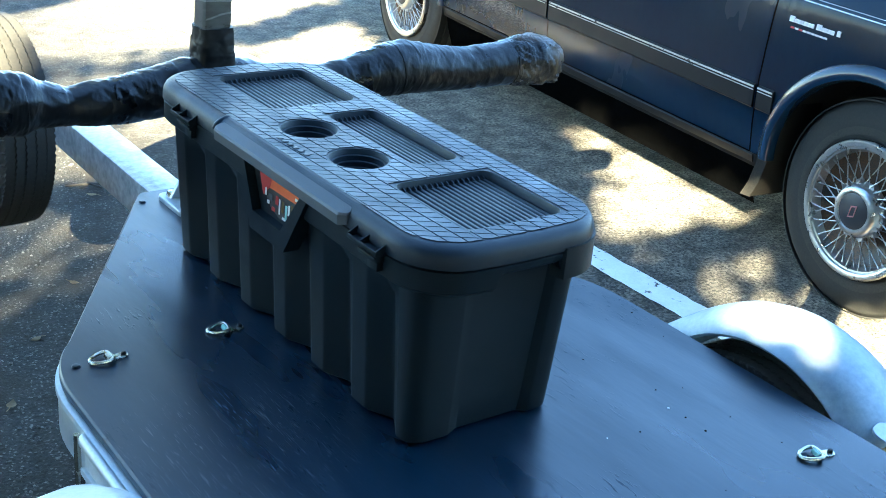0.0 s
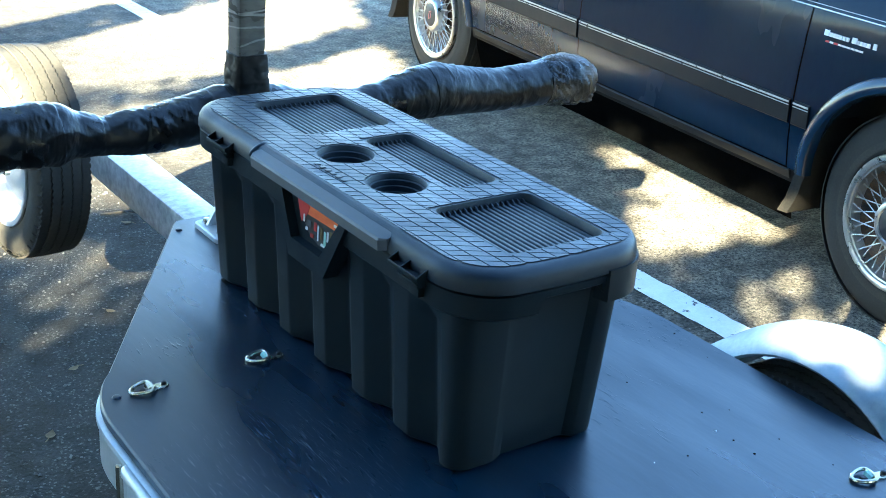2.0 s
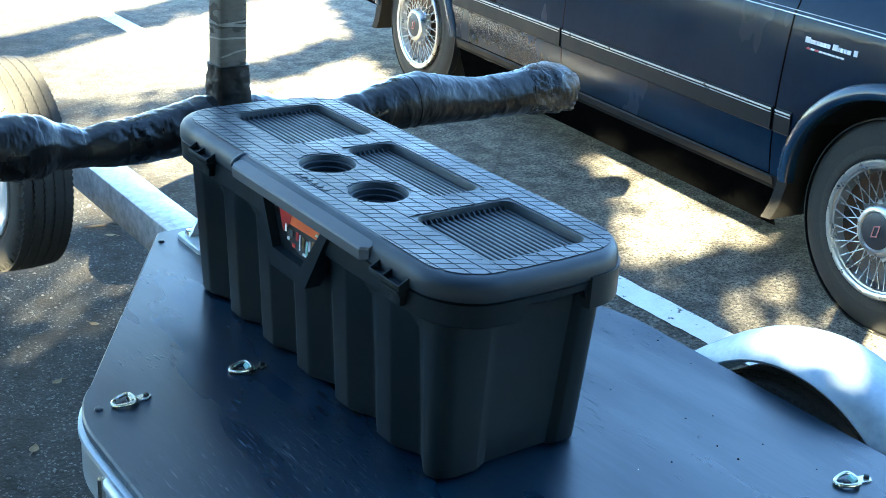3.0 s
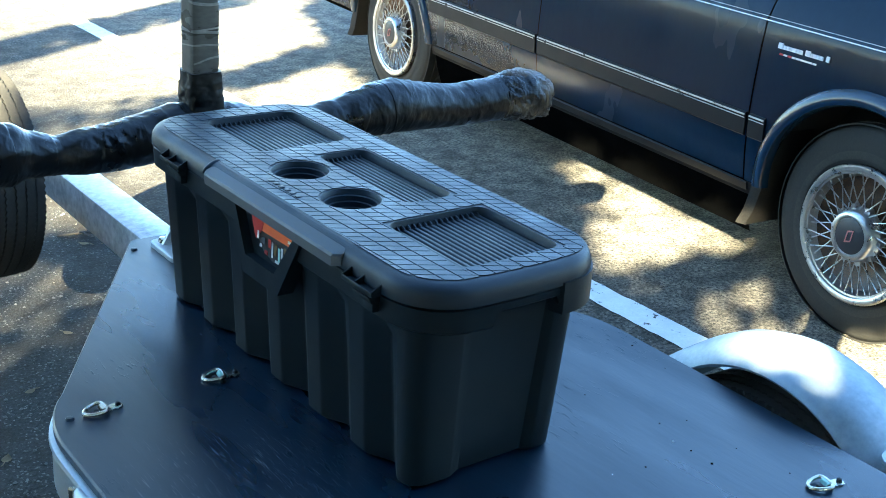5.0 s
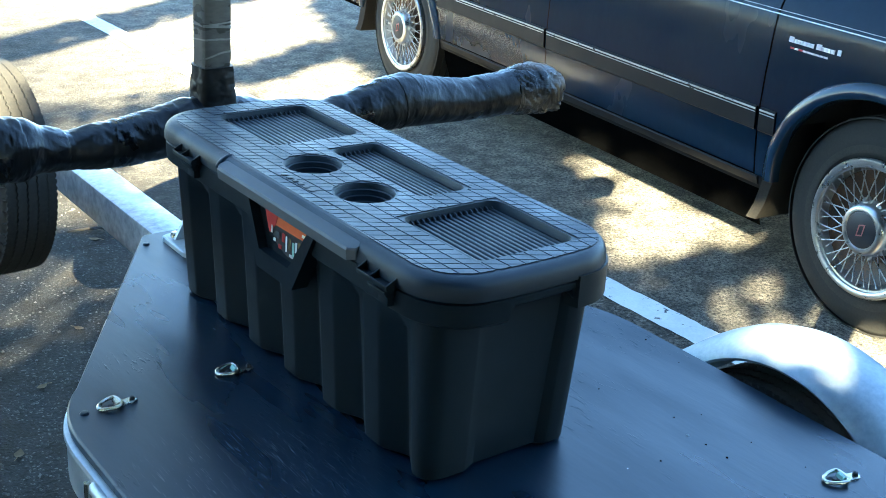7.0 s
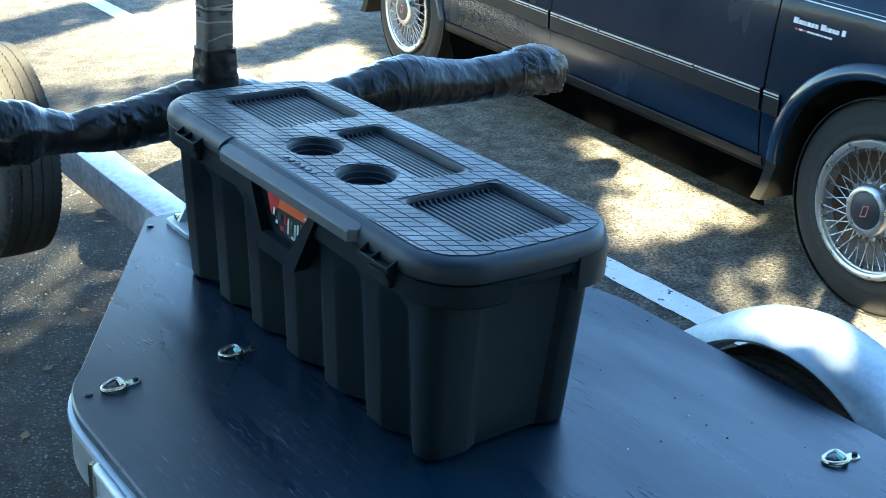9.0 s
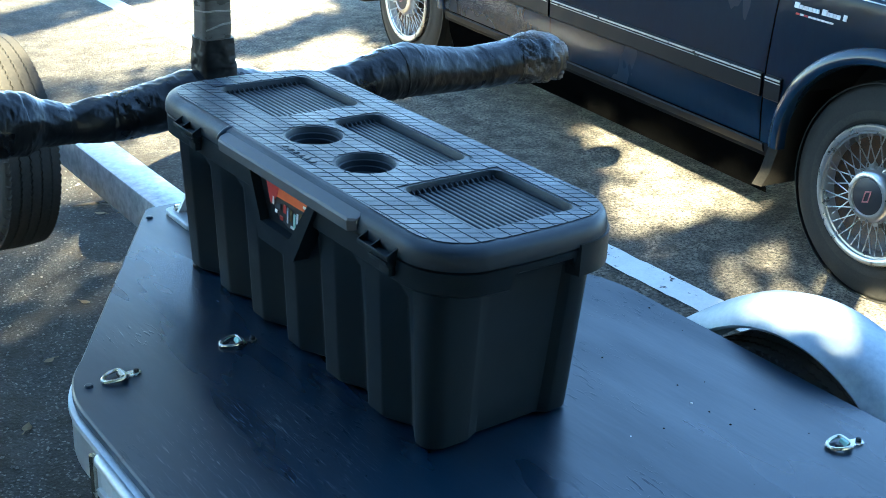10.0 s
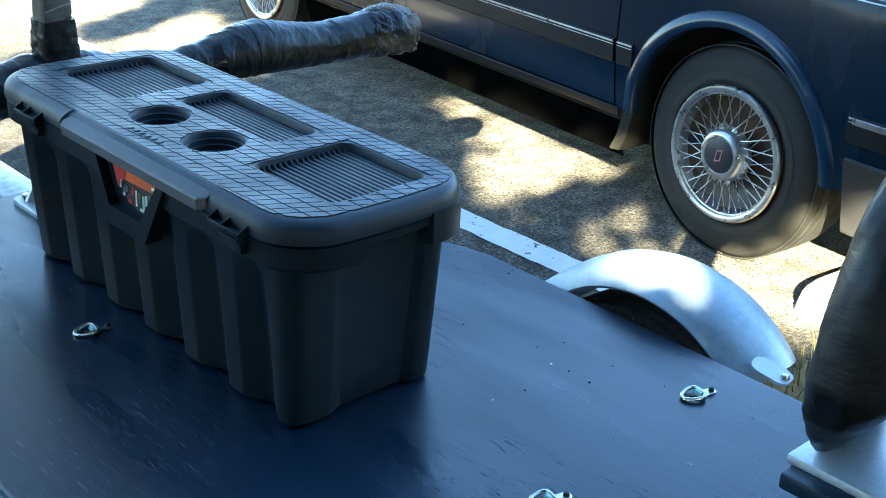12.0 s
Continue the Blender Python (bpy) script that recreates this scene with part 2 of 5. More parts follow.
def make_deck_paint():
    """Black paint on plywood, the sky's blue reflection put into its base: soft gloss, dull dashes along the grain, one
    scuffed field of pale scratches.
    """
    m = material("sky_tinted_deck_paint", (0.0020, 0.0120, 0.0250), (0.0042, 0.0190, 0.0370), 0.34, grain=60, patch=5, mix=0.7,
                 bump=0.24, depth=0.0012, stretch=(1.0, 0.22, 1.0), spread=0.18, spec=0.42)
    nt, bsdf = nodes_of(m)
    at = nt.nodes.new("ShaderNodeTexCoord")

    def marks(scale, turn, off, lo, hi, bend):
        mp = nt.nodes.new("ShaderNodeMapping")
        mp.inputs["Scale"].default_value = scale
        mp.inputs["Location"].default_value = (off, off * 2, 0)
        mp.inputs["Rotation"].default_value = (0, 0, radians(turn))
        nt.links.new(at.outputs["Object"], mp.inputs["Vector"])
        n = nt.nodes.new("ShaderNodeTexNoise")
        n.inputs["Scale"].default_value, n.inputs["Detail"].default_value, n.inputs["Distortion"].default_value = 1.0, 2, bend
        nt.links.new(mp.outputs["Vector"], n.inputs["Vector"])
        r = nt.nodes.new("ShaderNodeMapRange")
        r.inputs["From Min"].default_value, r.inputs["From Max"].default_value = lo, hi
        nt.links.new(n.outputs["Fac"], r.inputs["Value"])
        return r.outputs["Result"]

    def times(a, b):
        k = nt.nodes.new("ShaderNodeMath")
        k.operation = "MULTIPLY"
        nt.links.new(a, k.inputs[0])
        nt.links.new(b, k.inputs[1])
        return k.outputs["Value"]

    def field(x, y, r):
        d = nt.nodes.new("ShaderNodeVectorMath")
        d.operation = "DISTANCE"
        d.inputs[1].default_value = (x, y, DECK)
        nt.links.new(at.outputs["Object"], d.inputs[0])
        k = nt.nodes.new("ShaderNodeMapRange")
        k.inputs["From Min"].default_value, k.inputs["From Max"].default_value = r, r * 0.3
        nt.links.new(d.outputs["Value"], k.inputs["Value"])
        return k.outputs["Result"]

    pale = times(marks((330, 22, 1), 9, 0.0, 0.62, 0.68, 1.6), field(-0.27, -0.20, 0.20))
    dull = times(marks((200, 38, 1), 4, 7.0, 0.61, 0.68, 0.8), marks((4.5, 4.5, 1), 0, 3.0, 0.47, 0.60, 0.5))
    mx = nt.nodes.new("ShaderNodeMix")
    mx.data_type = "RGBA"
    mx.inputs["B"].default_value = (0.10, 0.115, 0.13, 1)
    nt.links.new(pale, mx.inputs["Factor"])
    nt.links.new(bsdf.inputs["Base Color"].links[0].from_socket, mx.inputs["A"])
    nt.links.new(mx.outputs["Result"], bsdf.inputs["Base Color"])
    gloss = nt.nodes.new("ShaderNodeMapRange")
    gloss.inputs["To Min"].default_value, gloss.inputs["To Max"].default_value = 0.46, 0.20
    nt.links.new(dull, gloss.inputs["Value"])
    nt.links.new(gloss.outputs["Result"], bsdf.inputs["Specular IOR Level"])
    b = nt.nodes.new("ShaderNodeBump")
    b.inputs["Strength"].default_value, b.inputs["Distance"].default_value = 0.3, 0.0015
    nt.links.new(dull, b.inputs["Height"])
    nt.links.new(bsdf.inputs["Normal"].links[0].from_socket, b.inputs["Normal"])
    nt.links.new(b.outputs["Normal"], bsdf.inputs["Normal"])
    return m


DECK = 0.51
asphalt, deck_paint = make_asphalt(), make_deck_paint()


# ---- mesh helpers ----
def part(name, bm, mat, parent=None, label="", smooth=35):
    me = bpy.data.meshes.new(name)
    bmesh.ops.recalc_face_normals(bm, faces=bm.faces)
    for f in bm.faces:
        f.smooth = smooth > 0
    bm.to_mesh(me)
    bm.free()
    if smooth:
        me.set_sharp_from_angle(angle=radians(smooth))
    me.materials.append(mat)
    ob = new(name, me)
    ob.parent = parent
    if label:
        ob["label"] = label
    return ob


def thing(name, label, category, group="", kind="", m=None):
    ob = new(name)
    ob.empty_display_size = 0.1
    if m is not None:
        ob.matrix_basis = m
    return tagged(ob, label, category, group, kind)


def loft(bm, rings, closed=True, cap0=False, cap1=False):
    vs = [[bm.verts.new(p) for p in r] for r in rings]
    n = len(vs[0])
    for a, b in zip(vs, vs[1:]):
        for i in range(n if closed else n - 1):
            j = (i + 1) % n
            bm.faces.new((a[i], a[j], b[j], b[i]))
    if cap0:
        bm.faces.new(list(reversed(vs[0])))
    if cap1:
        bm.faces.new(vs[-1])
    return vs


def rounded(x0, x1, y0, y1, r, n=6):
    """Rounded rectangle, counter-clockwise, as (x, y)."""
    out = []
    for cx, cy, a0 in ((x1 - r, y0 + r, -90), (x1 - r, y1 - r, 0), (x0 + r, y1 - r, 90), (x0 + r, y0 + r, 180)):
        for i in range(n + 1):
            a = radians(a0 + 90 * i / n)
            out.append((cx + r * math.cos(a), cy + r * math.sin(a)))
    return out


def at_z(pts, z):
    return [Vector((x, y, z)) for x, y in pts]


def box(bm, x0, x1, y0, y1, z0, z1, bevel=0.0, m=None):
    ret = bmesh.ops.create_cube(bm, size=1)
    mat = Matrix.Translation(((x0 + x1) / 2, (y0 + y1) / 2, (z0 + z1) / 2)) @ Matrix.Diagonal((x1 - x0, y1 - y0, z1 - z0, 1))
    bmesh.ops.transform(bm, matrix=(m or Matrix()) @ mat, verts=ret["verts"])
    if bevel:
        edges = list({e for v in ret["verts"] for e in v.link_edges})
        bmesh.ops.bevel(bm, geom=edges, offset=bevel, segments=2, affect="EDGES", profile=0.5)


def tube(bm, path, radii, n=16, caps=True, squash=1.0):
    """A tube along points, with a radius at each."""
    path = [Vector(p) for p in path]
    rings = []
    up = Vector((0, 0, 1))
    for i, p in enumerate(path):
        t = (path[min(i + 1, len(path) - 1)] - path[max(i - 1, 0)]).normalized()
        ref = up if abs(t.z) < 0.9 else Vector((0, 1, 0))
        a = t.cross(ref).normalized()
        b = a.cross(t).normalized()
        r = radii[i] if hasattr(radii, "__len__") else radii
        rings.append([p + a * r * math.cos(2 * math.pi * k / n) + b * r * squash * math.sin(2 * math.pi * k / n) for k in range(n)])
    loft(bm, rings, True, caps, caps)


def lathe(bm, profile, axis_at, axis, n=48, a0=0.0, a1=360.0):
    """Turns (radius, along) pairs round an axis."""
    axis = Vector(axis).normalized()
    ref = Vector((0, 0, 1)) if abs(axis.z) < 0.9 else Vector((1, 0, 0))
    e1 = axis.cross(ref).normalized()
    e2 = axis.cross(e1)
    whole = abs(a1 - a0) >= 360
    rings = []
    for k in range(n if whole else n + 1):
        a = radians(a0 + (a1 - a0) * k / n)
        d = e1 * math.cos(a) + e2 * math.sin(a)
        rings.append([Vector(axis_at) + d * r + axis * h for r, h in profile])
    if whole:
        rings.append(rings[0])
    loft(bm, rings, False)
    if whole:
        bmesh.ops.remove_doubles(bm, verts=bm.verts, dist=1e-6)


def filled(bm, outer, holes, z):
    """A flat face at z with holes, from loops of (x, y)."""
    edges = []
    for loop in (outer, *holes):
        vs = [bm.verts.new((x, y, z)) for x, y in loop]
        edges += [bm.edges.new((vs[i], vs[(i + 1) % len(vs)])) for i in range(len(vs))]
    bmesh.ops.triangle_fill(bm, use_beauty=True, edges=edges, normal=(0, 0, 1))


# ---- ground ----
bm = bmesh.new()
bmesh.ops.create_grid(bm, x_segments=2, y_segments=2, size=600)
ground = tagged(part("ground", bm, asphalt, smooth=0), "grey worn asphalt parking lot with pale stone chips", "ground", kind="structure")

# white parking lines, worn at the edges
def road_line(x0, x1, y0, y1, label):
    bm = bmesh.new()
    rng = random.Random(5)
    n = int((y1 - y0) / 0.03)
    left = [Vector((x0 + rng.uniform(-0.003, 0.003), y0 + (y1 - y0) * i / n, 0.004)) for i in range(n + 1)]
    right = [Vector((x1 + rng.uniform(-0.004, 0.004), y0 + (y1 - y0) * i / n, 0.004)) for i in range(n + 1)]
    loft(bm, [left, right], False)
    return tagged(part("parking_line", bm, white_paint, smooth=0), label, "road marking", kind="structure")


road_line(1.384, 1.490, 0.28, 5.6, "worn white painted parking bay line on asphalt")

# ---- trailer ----
CX = 0.033                                   # middle of the trailer
HALF = 0.477
TX = 0.056                                   # line of the tongue and the front post
trailer = thing("utility_trailer", "small galvanized flatbed trailer with a black painted plywood deck", "trailer")


def deck_outline(inset=0.0):
    """Deck seen from above: straight sides, rounded shoulders, tapering to a narrow front."""
    w = HALF - inset
    nose, front = 0.118 - inset * 0.6, 0.680 - inset
    halves = []
    for back, off in ((-0.11, 0.018), (0.0, -0.018)):   # the shoulder sits further back on the fender side
        half = [(w, -0.96 + inset), (w, back)]
        p0, p1, p2 = (w, back), (w + 0.002, back + 0.095), (w - 0.050, back + 0.155)
        for i in range(1, 9):
            a = i / 8
            half.append(tuple((1 - a) ** 2 * p0[k] + 2 * a * (1 - a) * p1[k] + a * a * p2[k] for k in (0, 1)))
        halves.append(half + [(nose + off + 0.004, front - 0.006), (nose + off - 0.006, front)])
    return [(CX + x, y) for x, y in halves[0]] + [(CX - x, y) for x, y in reversed(halves[1])]


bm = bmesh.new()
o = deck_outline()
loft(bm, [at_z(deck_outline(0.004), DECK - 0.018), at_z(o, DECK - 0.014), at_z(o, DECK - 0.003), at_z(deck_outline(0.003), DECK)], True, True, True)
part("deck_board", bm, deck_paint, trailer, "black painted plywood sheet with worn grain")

# sheet-steel apron round the deck with a rolled top
bm = bmesh.new()
prof = [(0.006, -0.019), (0.001, -0.0185), (-0.006, -0.021), (-0.007, -0.028), (-0.003, -0.034), (-0.003, -0.095), (0.010, -0.105), (0.012, -0.098), (0.0, -0.09), (0.0, -0.022)]
rings = [at_z(deck_outline(i), DECK + z) for i, z in prof]
loft(bm, rings + [rings[0]], True)
part("side_apron", bm, galvanized, trailer, "galvanized steel edge")
for side in (-1, 1):
    bm = bmesh.new()
    x = CX + side * (HALF + 0.010)
    tube(bm, [(x, -0.96, DECK - 0.030), (x, -0.5, DECK - 0.030), (x, -0.072, DECK - 0.029), (x - side * 0.002, -0.062, DECK - 0.029)], [0.0085, 0.0085, 0.0085, 0.006])
    part("side_rail", bm, galvanized, trailer)
    bm = bmesh.new()
    box(bm, min(x, x - side * 0.012), max(x, x - side * 0.012), -0.96, -0.068, DECK - 0.118, DECK - 0.04, 0.003)
    part("side_plate", bm, galvanized, trailer)
    bm = bmesh.new()
    box(bm, x + side * 0.002 - 0.004, x + side * 0.002 + 0.004, -0.96, -0.068, DECK - 0.082, DECK - 0.070, 0.002)
    part("rail_ridge", bm, galvanized, trailer)
    # strap with a long bolt at the end of the rail
    bm = bmesh.new()
    tube(bm, [(x + side * 0.003, -0.052, DECK - 0.028), (x + side * 0.003, -0.052, DECK - 0.135)], 0.005, 10)
    part("strap_bolt", bm, zinc, trailer)
    bm = bmesh.new()
    lathe(bm, [(0, 0), (0.012, 0), (0.012, 0.008), (0.008, 0.010), (0.008, 0.018), (0, 0.018)], (x + side * 0.003, -0.052, DECK - 0.140), (0, 0, 1), 6)
    part("strap_nut", bm, zinc, trailer)
# rear cross member
bm = bmesh.new()
box(bm, CX - HALF, CX + HALF, -1.0, -0.962, DECK - 0.11, DECK - 0.006, 0.004)
part("rear_cross_member", bm, galvanized, trailer)

# tongue tube with a coupler head
bm = bmesh.new()
box(bm, TX - 0.044, TX + 0.044, 0.30, 1.60, 0.362, 0.450, 0.006)
part("tongue", bm, weathered, trailer, "square galvanized tongue tube")
bm = bmesh.new()
box(bm, TX - 0.040, TX + 0.040, 1.58, 1.76, 0.37, 0.44, 0.012)
part("coupler", bm, galvanized, trailer)
bm = bmesh.new()
box(bm, TX - 0.060, TX + 0.060, 0.66, 0.712, 0.355, 0.488, 0.004)
part("tongue_gusset", bm, galvanized, trailer)
# axle
bm = bmesh.new()
tube(bm, [(CX - 0.58, -0.365, 0.25), (CX + 0.58, -0.365, 0.25)], 0.025)
part("axle", bm, galvanized, trailer)


def wheel(parent, centre, out, tyre_r, rim_r, width, rim_mat, spokes=False, tyre_mat=rubber, lugs=44):
    """Tyre with tread blocks, rim; out: unit vector towards the visible face."""
    c, out = Vector(centre), Vector(out).normalized()
    h = width / 2
    tyre_prof = [(rim_r * 0.97, -h * 0.72), (rim_r + 0.012, -h * 0.92), (tyre_r * 0.80, -h), (tyre_r * 0.93, -h * 0.93), (tyre_r * 0.985, -h * 0.74),
                 (tyre_r - 0.004, -h * 0.4), (tyre_r - 0.003, 0), (tyre_r - 0.004, h * 0.4), (tyre_r * 0.985, h * 0.74), (tyre_r * 0.93, h * 0.93),
                 (tyre_r * 0.80, h), (rim_r + 0.030, h * 0.97), (rim_r + 0.026, h * 0.985), (rim_r + 0.012, h * 0.92), (rim_r * 0.97, h * 0.72)]
    bm = bmesh.new()
    lathe(bm, tyre_prof, c, out, 72)
    tyre = part("tyre", bm, tyre_mat, parent, "black rubber tyre", smooth=50)
    bm = bmesh.new()                          # tread: five zigzag ribs
    ref = Vector((0, 0, 1))
    e1 = out.cross(ref).normalized()
    e2 = out.cross(e1)
    for row in range(5):
        mid = (row - 2) * h * 0.36
        steps = lugs * 2
        loops = []
        for k in range(steps + 1):
            a = 2 * math.pi * k / steps
            zig = (0.0007 if spokes else 0.0021) * (1 if k % 2 else -1)
            d = e1 * math.cos(a) + e2 * math.sin(a)
            drop = 0.0045 * (abs(mid) / h) ** 2
            r = tyre_r - drop
            w2 = h * 0.168
            loops.append([c + d * (r - 0.0045) + out * (mid - w2 + zig), c + d * r + out * (mid - w2 + 0.001 + zig),
                          c + d * r + out * (mid + w2 - 0.001 + zig), c + d * (r - 0.0045) + out * (mid + w2 + zig)])
        loft(bm, loops, False)
    for side in ((-1, 1) if not spokes else ()):   # short bars round both shoulders
        for k in range(lugs // 2):
            a = 2 * math.pi * k / (lugs // 2)
            d, e = e1 * math.cos(a) + e2 * math.sin(a), (e2 * math.cos(a) - e1 * math.sin(a)) * 0.0035
            rows = [c + d * (tyre_r * f + lift) + out * side * h * g for f, g, lift in ((0.965, 0.88, 0.0002), (0.945, 0.94, 0.0002), (0.925, 0.965, 0.0))]
            loft(bm, [[q - e - out * side * 0.003, q - e * 0.7 + out * side * 0.0012, q + e * 0.7 + out * side * 0.0012, q + e - out * side * 0.003] for q in rows], False)
    part("tread", bm, tyre_mat, parent if spokes else tyre, smooth=20)
    rim_prof = [(rim_r + 0.010, h * 0.93), (rim_r + 0.008, h * 1.0), (rim_r - 0.004, h * 0.98), (rim_r - 0.012, h * 0.80), (rim_r - 0.022, h * 0.62), (rim_r - 0.03, h * 0.35)]
    if not spokes:
        rim_prof += [(rim_r * 0.72, h * 0.30), (rim_r * 0.60, h * 0.46), (rim_r * 0.40, h * 0.50), (rim_r * 0.30, h * 0.42), (rim_r * 0.27, h * 0.40), (0.0, h * 0.40)]
    bm = bmesh.new()
    lathe(bm, rim_prof, c, out, 64)
    rim = part("rim", bm, rim_mat, parent)
    bm = bmesh.new()                          # back of the rim
    lathe(bm, [(rim_r - 0.01, -h * 0.8), (rim_r - 0.03, -h * 0.5), (rim_r - 0.032, h * 0.2), (rim_r * 0.7, h * 0.12), (0.0, h * 0.1)], c, out, 48)
    part("rim_back", bm, underside if spokes else rim_mat, parent if spokes else rim)
    return tyre, rim


# spare wheel on the left of the tongue
SPARE = Vector((-0.160, 1.345, 0.463))
spare = thing("spare_wheel", "spare tyre on a silver painted steel rim, bolted beside the tongue", "wheel")
wheel(spare, SPARE, (-1, -0.07, 0.02), 0.250, 0.1614, 0.1287, enamel, tyre_mat=rubber_dusty, lugs=104)
for k in range(5):
    bm = bmesh.new()
    a = 2 * math.pi * k / 5
    lathe(bm, [(0, 0), (0.009, 0), (0.009, 0.012), (0.0, 0.015)], SPARE + Vector((-0.051, 0.053 * math.cos(a), 0.002 + 0.053 * math.sin(a))), (-1, -0.10, 0.02), 6)
    part("lug_nut", bm, zinc, spare)
bm = bmesh.new()
tube(bm, [(TX - 0.040, SPARE.y + 0.10, 0.385), (TX - 0.12, SPARE.y + 0.08, 0.40), SPARE], 0.011, 12)
part("spare_bracket", bm, flap_rubber, spare, "black painted carrier tube")


def fender(side):
    """Round galvanized mudguard over a trailer wheel, crowned across, with bolt tabs."""
    bm = bmesh.new()
    sect = [(0.010, 0.248), (0.016, 0.257), (0.030, 0.268), (0.055, 0.279), (0.085, 0.285), (0.120, 0.282), (0.150, 0.272), (0.175, 0.256), (0.186, 0.240)]
    inner = [(x * 0.97 + 0.004, r - 0.005) for x, r in reversed(sect)]
    ring = sect + inner
    rings = []
    n = 40
    for k in range(n + 1):
        deg = 41 + (141 - 41) * k / n
        a = radians(deg)
        slim = 1.0 - 0.72 * max(0.0, 1 - (deg - 41) / 17) ** 1.6      # the front runs out into a narrow tongue
        rings.append([Vector((CX + side * (HALF + 0.008 + x * slim), -0.395 + r * math.cos(a), 0.300 + r * math.sin(a))) for x, r in ring])
    loft(bm, rings, True, True, True)
    return part("fender", bm, fender_zinc, trailer, "rounded galvanized mudguard")


for side in (-1, 1):
    f = fender(side)
    for a, s in ((141, -1), (41, 1)):
        bm = bmesh.new()
        y, z = -0.395 + 0.276 * math.cos(radians(a)), 0.300 + 0.276 * math.sin(radians(a))
        tilt = Matrix.Translation((CX + side * (HALF + 0.055), y, z)) @ Matrix.Rotation(radians(a - 90), 4, "X")
        if s < 0:
            tilt = Matrix.Translation((CX + side * (HALF + 0.064), y - 0.010, z + 0.026)) @ Matrix.Rotation(radians(180 + 12), 4, "Z") @ Matrix.Rotation(radians(-14), 4, "X")
            pad = rounded(-0.024, 0.022, -0.030, 0.034, 0.018, 6)
            loft(bm, [[tilt @ p for p in at_z(pad, h)] for h in (-0.008, -0.003)], True, True, True)
        else:
            box(bm, -0.046, -0.006, -0.012, 0.030, -0.008, -0.003, 0.002, tilt)
        part("fender_tab", bm, galvanized, f)
        bm = bmesh.new()
        lathe(bm, [(0, 0.007), (0.006, 0.006), (0.008, 0.0), (0, 0)], tilt @ Vector((0 if s < 0 else -0.026, 0.024 if s < 0 else 0.012, -0.003)), (0, 0, 1), 8)
        part("tab_bolt", bm, zinc, f)
    tw = thing("trailer_wheel", "small trailer tyre under the galvanized mudguard", "wheel", group="trailer wheels")
    wheel(tw, (CX + side * (HALF + 0.088), -0.365, 0.25), (side, 0, 0), 0.25, 0.155, 0.125, enamel, tyre_mat=rubber_dusty, lugs=104)


# lashing rings on the deck
def lashing_ring(x, y, turn, tag):
    m = Matrix.Translation((x, y, DECK)) @ Matrix.Rotation(radians(turn), 4, "Z") @ Matrix.Scale(0.74, 4)
    ob = thing("lashing_ring", "zinc-plated D-ring tie-down bolted to deck" + (", green sticker" if tag else ""), "tie-down", "deck tie-downs", m=m)
    bm = bmesh.new()                          # clip plate
    plate = rounded(-0.012, 0.036, -0.010, 0.010, 0.0095, 5)
    loft(bm, [at_z(plate, 0.0), at_z(plate, 0.003), at_z(rounded(-0.011, 0.035, -0.009, 0.009, 0.0085, 5), 0.004)], True, True, True)
    part("clip_plate", bm, zinc, ob)
    bm = bmesh.new()                          # raised strap over the ring
    prof = [(-0.012, 0.004), (-0.009, 0.010), (-0.003, 0.012), (0.004, 0.010), (0.008, 0.004)]
    loft(bm, [[Vector((px, s, pz)) for px, pz in prof] + [Vector((px * 0.8, s, pz - 0.003)) for px, pz in reversed(prof)] for s in (-0.010, 0.010)], True, True, True)
    part("strap", bm, green_tag if tag else zinc, ob, "pale green sticker over the strap" if tag else "")
    bm = bmesh.new()
    path = [(-0.002, -0.014), (-0.002, 0.014), (-0.014, 0.0195), (-0.034, 0.0135), (-0.044, 0.0), (-0.034, -0.0135), (-0.014, -0.0195)]
    pts = []
    for i in range(len(path)):
        p0, p1, p2, p3 = (Vector((*path[(i + k) % len(path)], 0)) for k in (-1, 0, 1, 2))
        for s in range(4):
            t = s / 4
            pts.append(0.5 * (2 * p1 + (p2 - p0) * t + (2 * p0 - 5 * p1 + 4 * p2 - p3) * t * t + (3 * p1 - p0 - 3 * p2 + p3) * t ** 3))
    pts = [Vector((p.x, p.y, 0.0095 + p.x * 0.12)) for p in pts]
    tube(bm, pts + [pts[0]], 0.0040, 10, caps=False)
    part("ring", bm, zinc, ob)
    for bx in (0.026, -0.020):
        bm = bmesh.new()
        lathe(bm, [(0, 0.009 if bx > 0 else 0.006), (0.0045, 0.007 if bx > 0 else 0.005), (0.006, 0.002), (0.006, 0.0), (0, 0)], (bx, 0, 0.003 if bx > 0 else 0.0), (0, 0, 1), 10)
        part("bolt_head", bm, trim_grey, ob)
    return ob


lashing_ring(-0.358, 0.077, 4, False)
lashing_ring(-0.166, 0.086, -6, True)
lashing_ring(0.408, -0.609, -14, True)
lashing_ring(0.056, -0.648, -16, True)
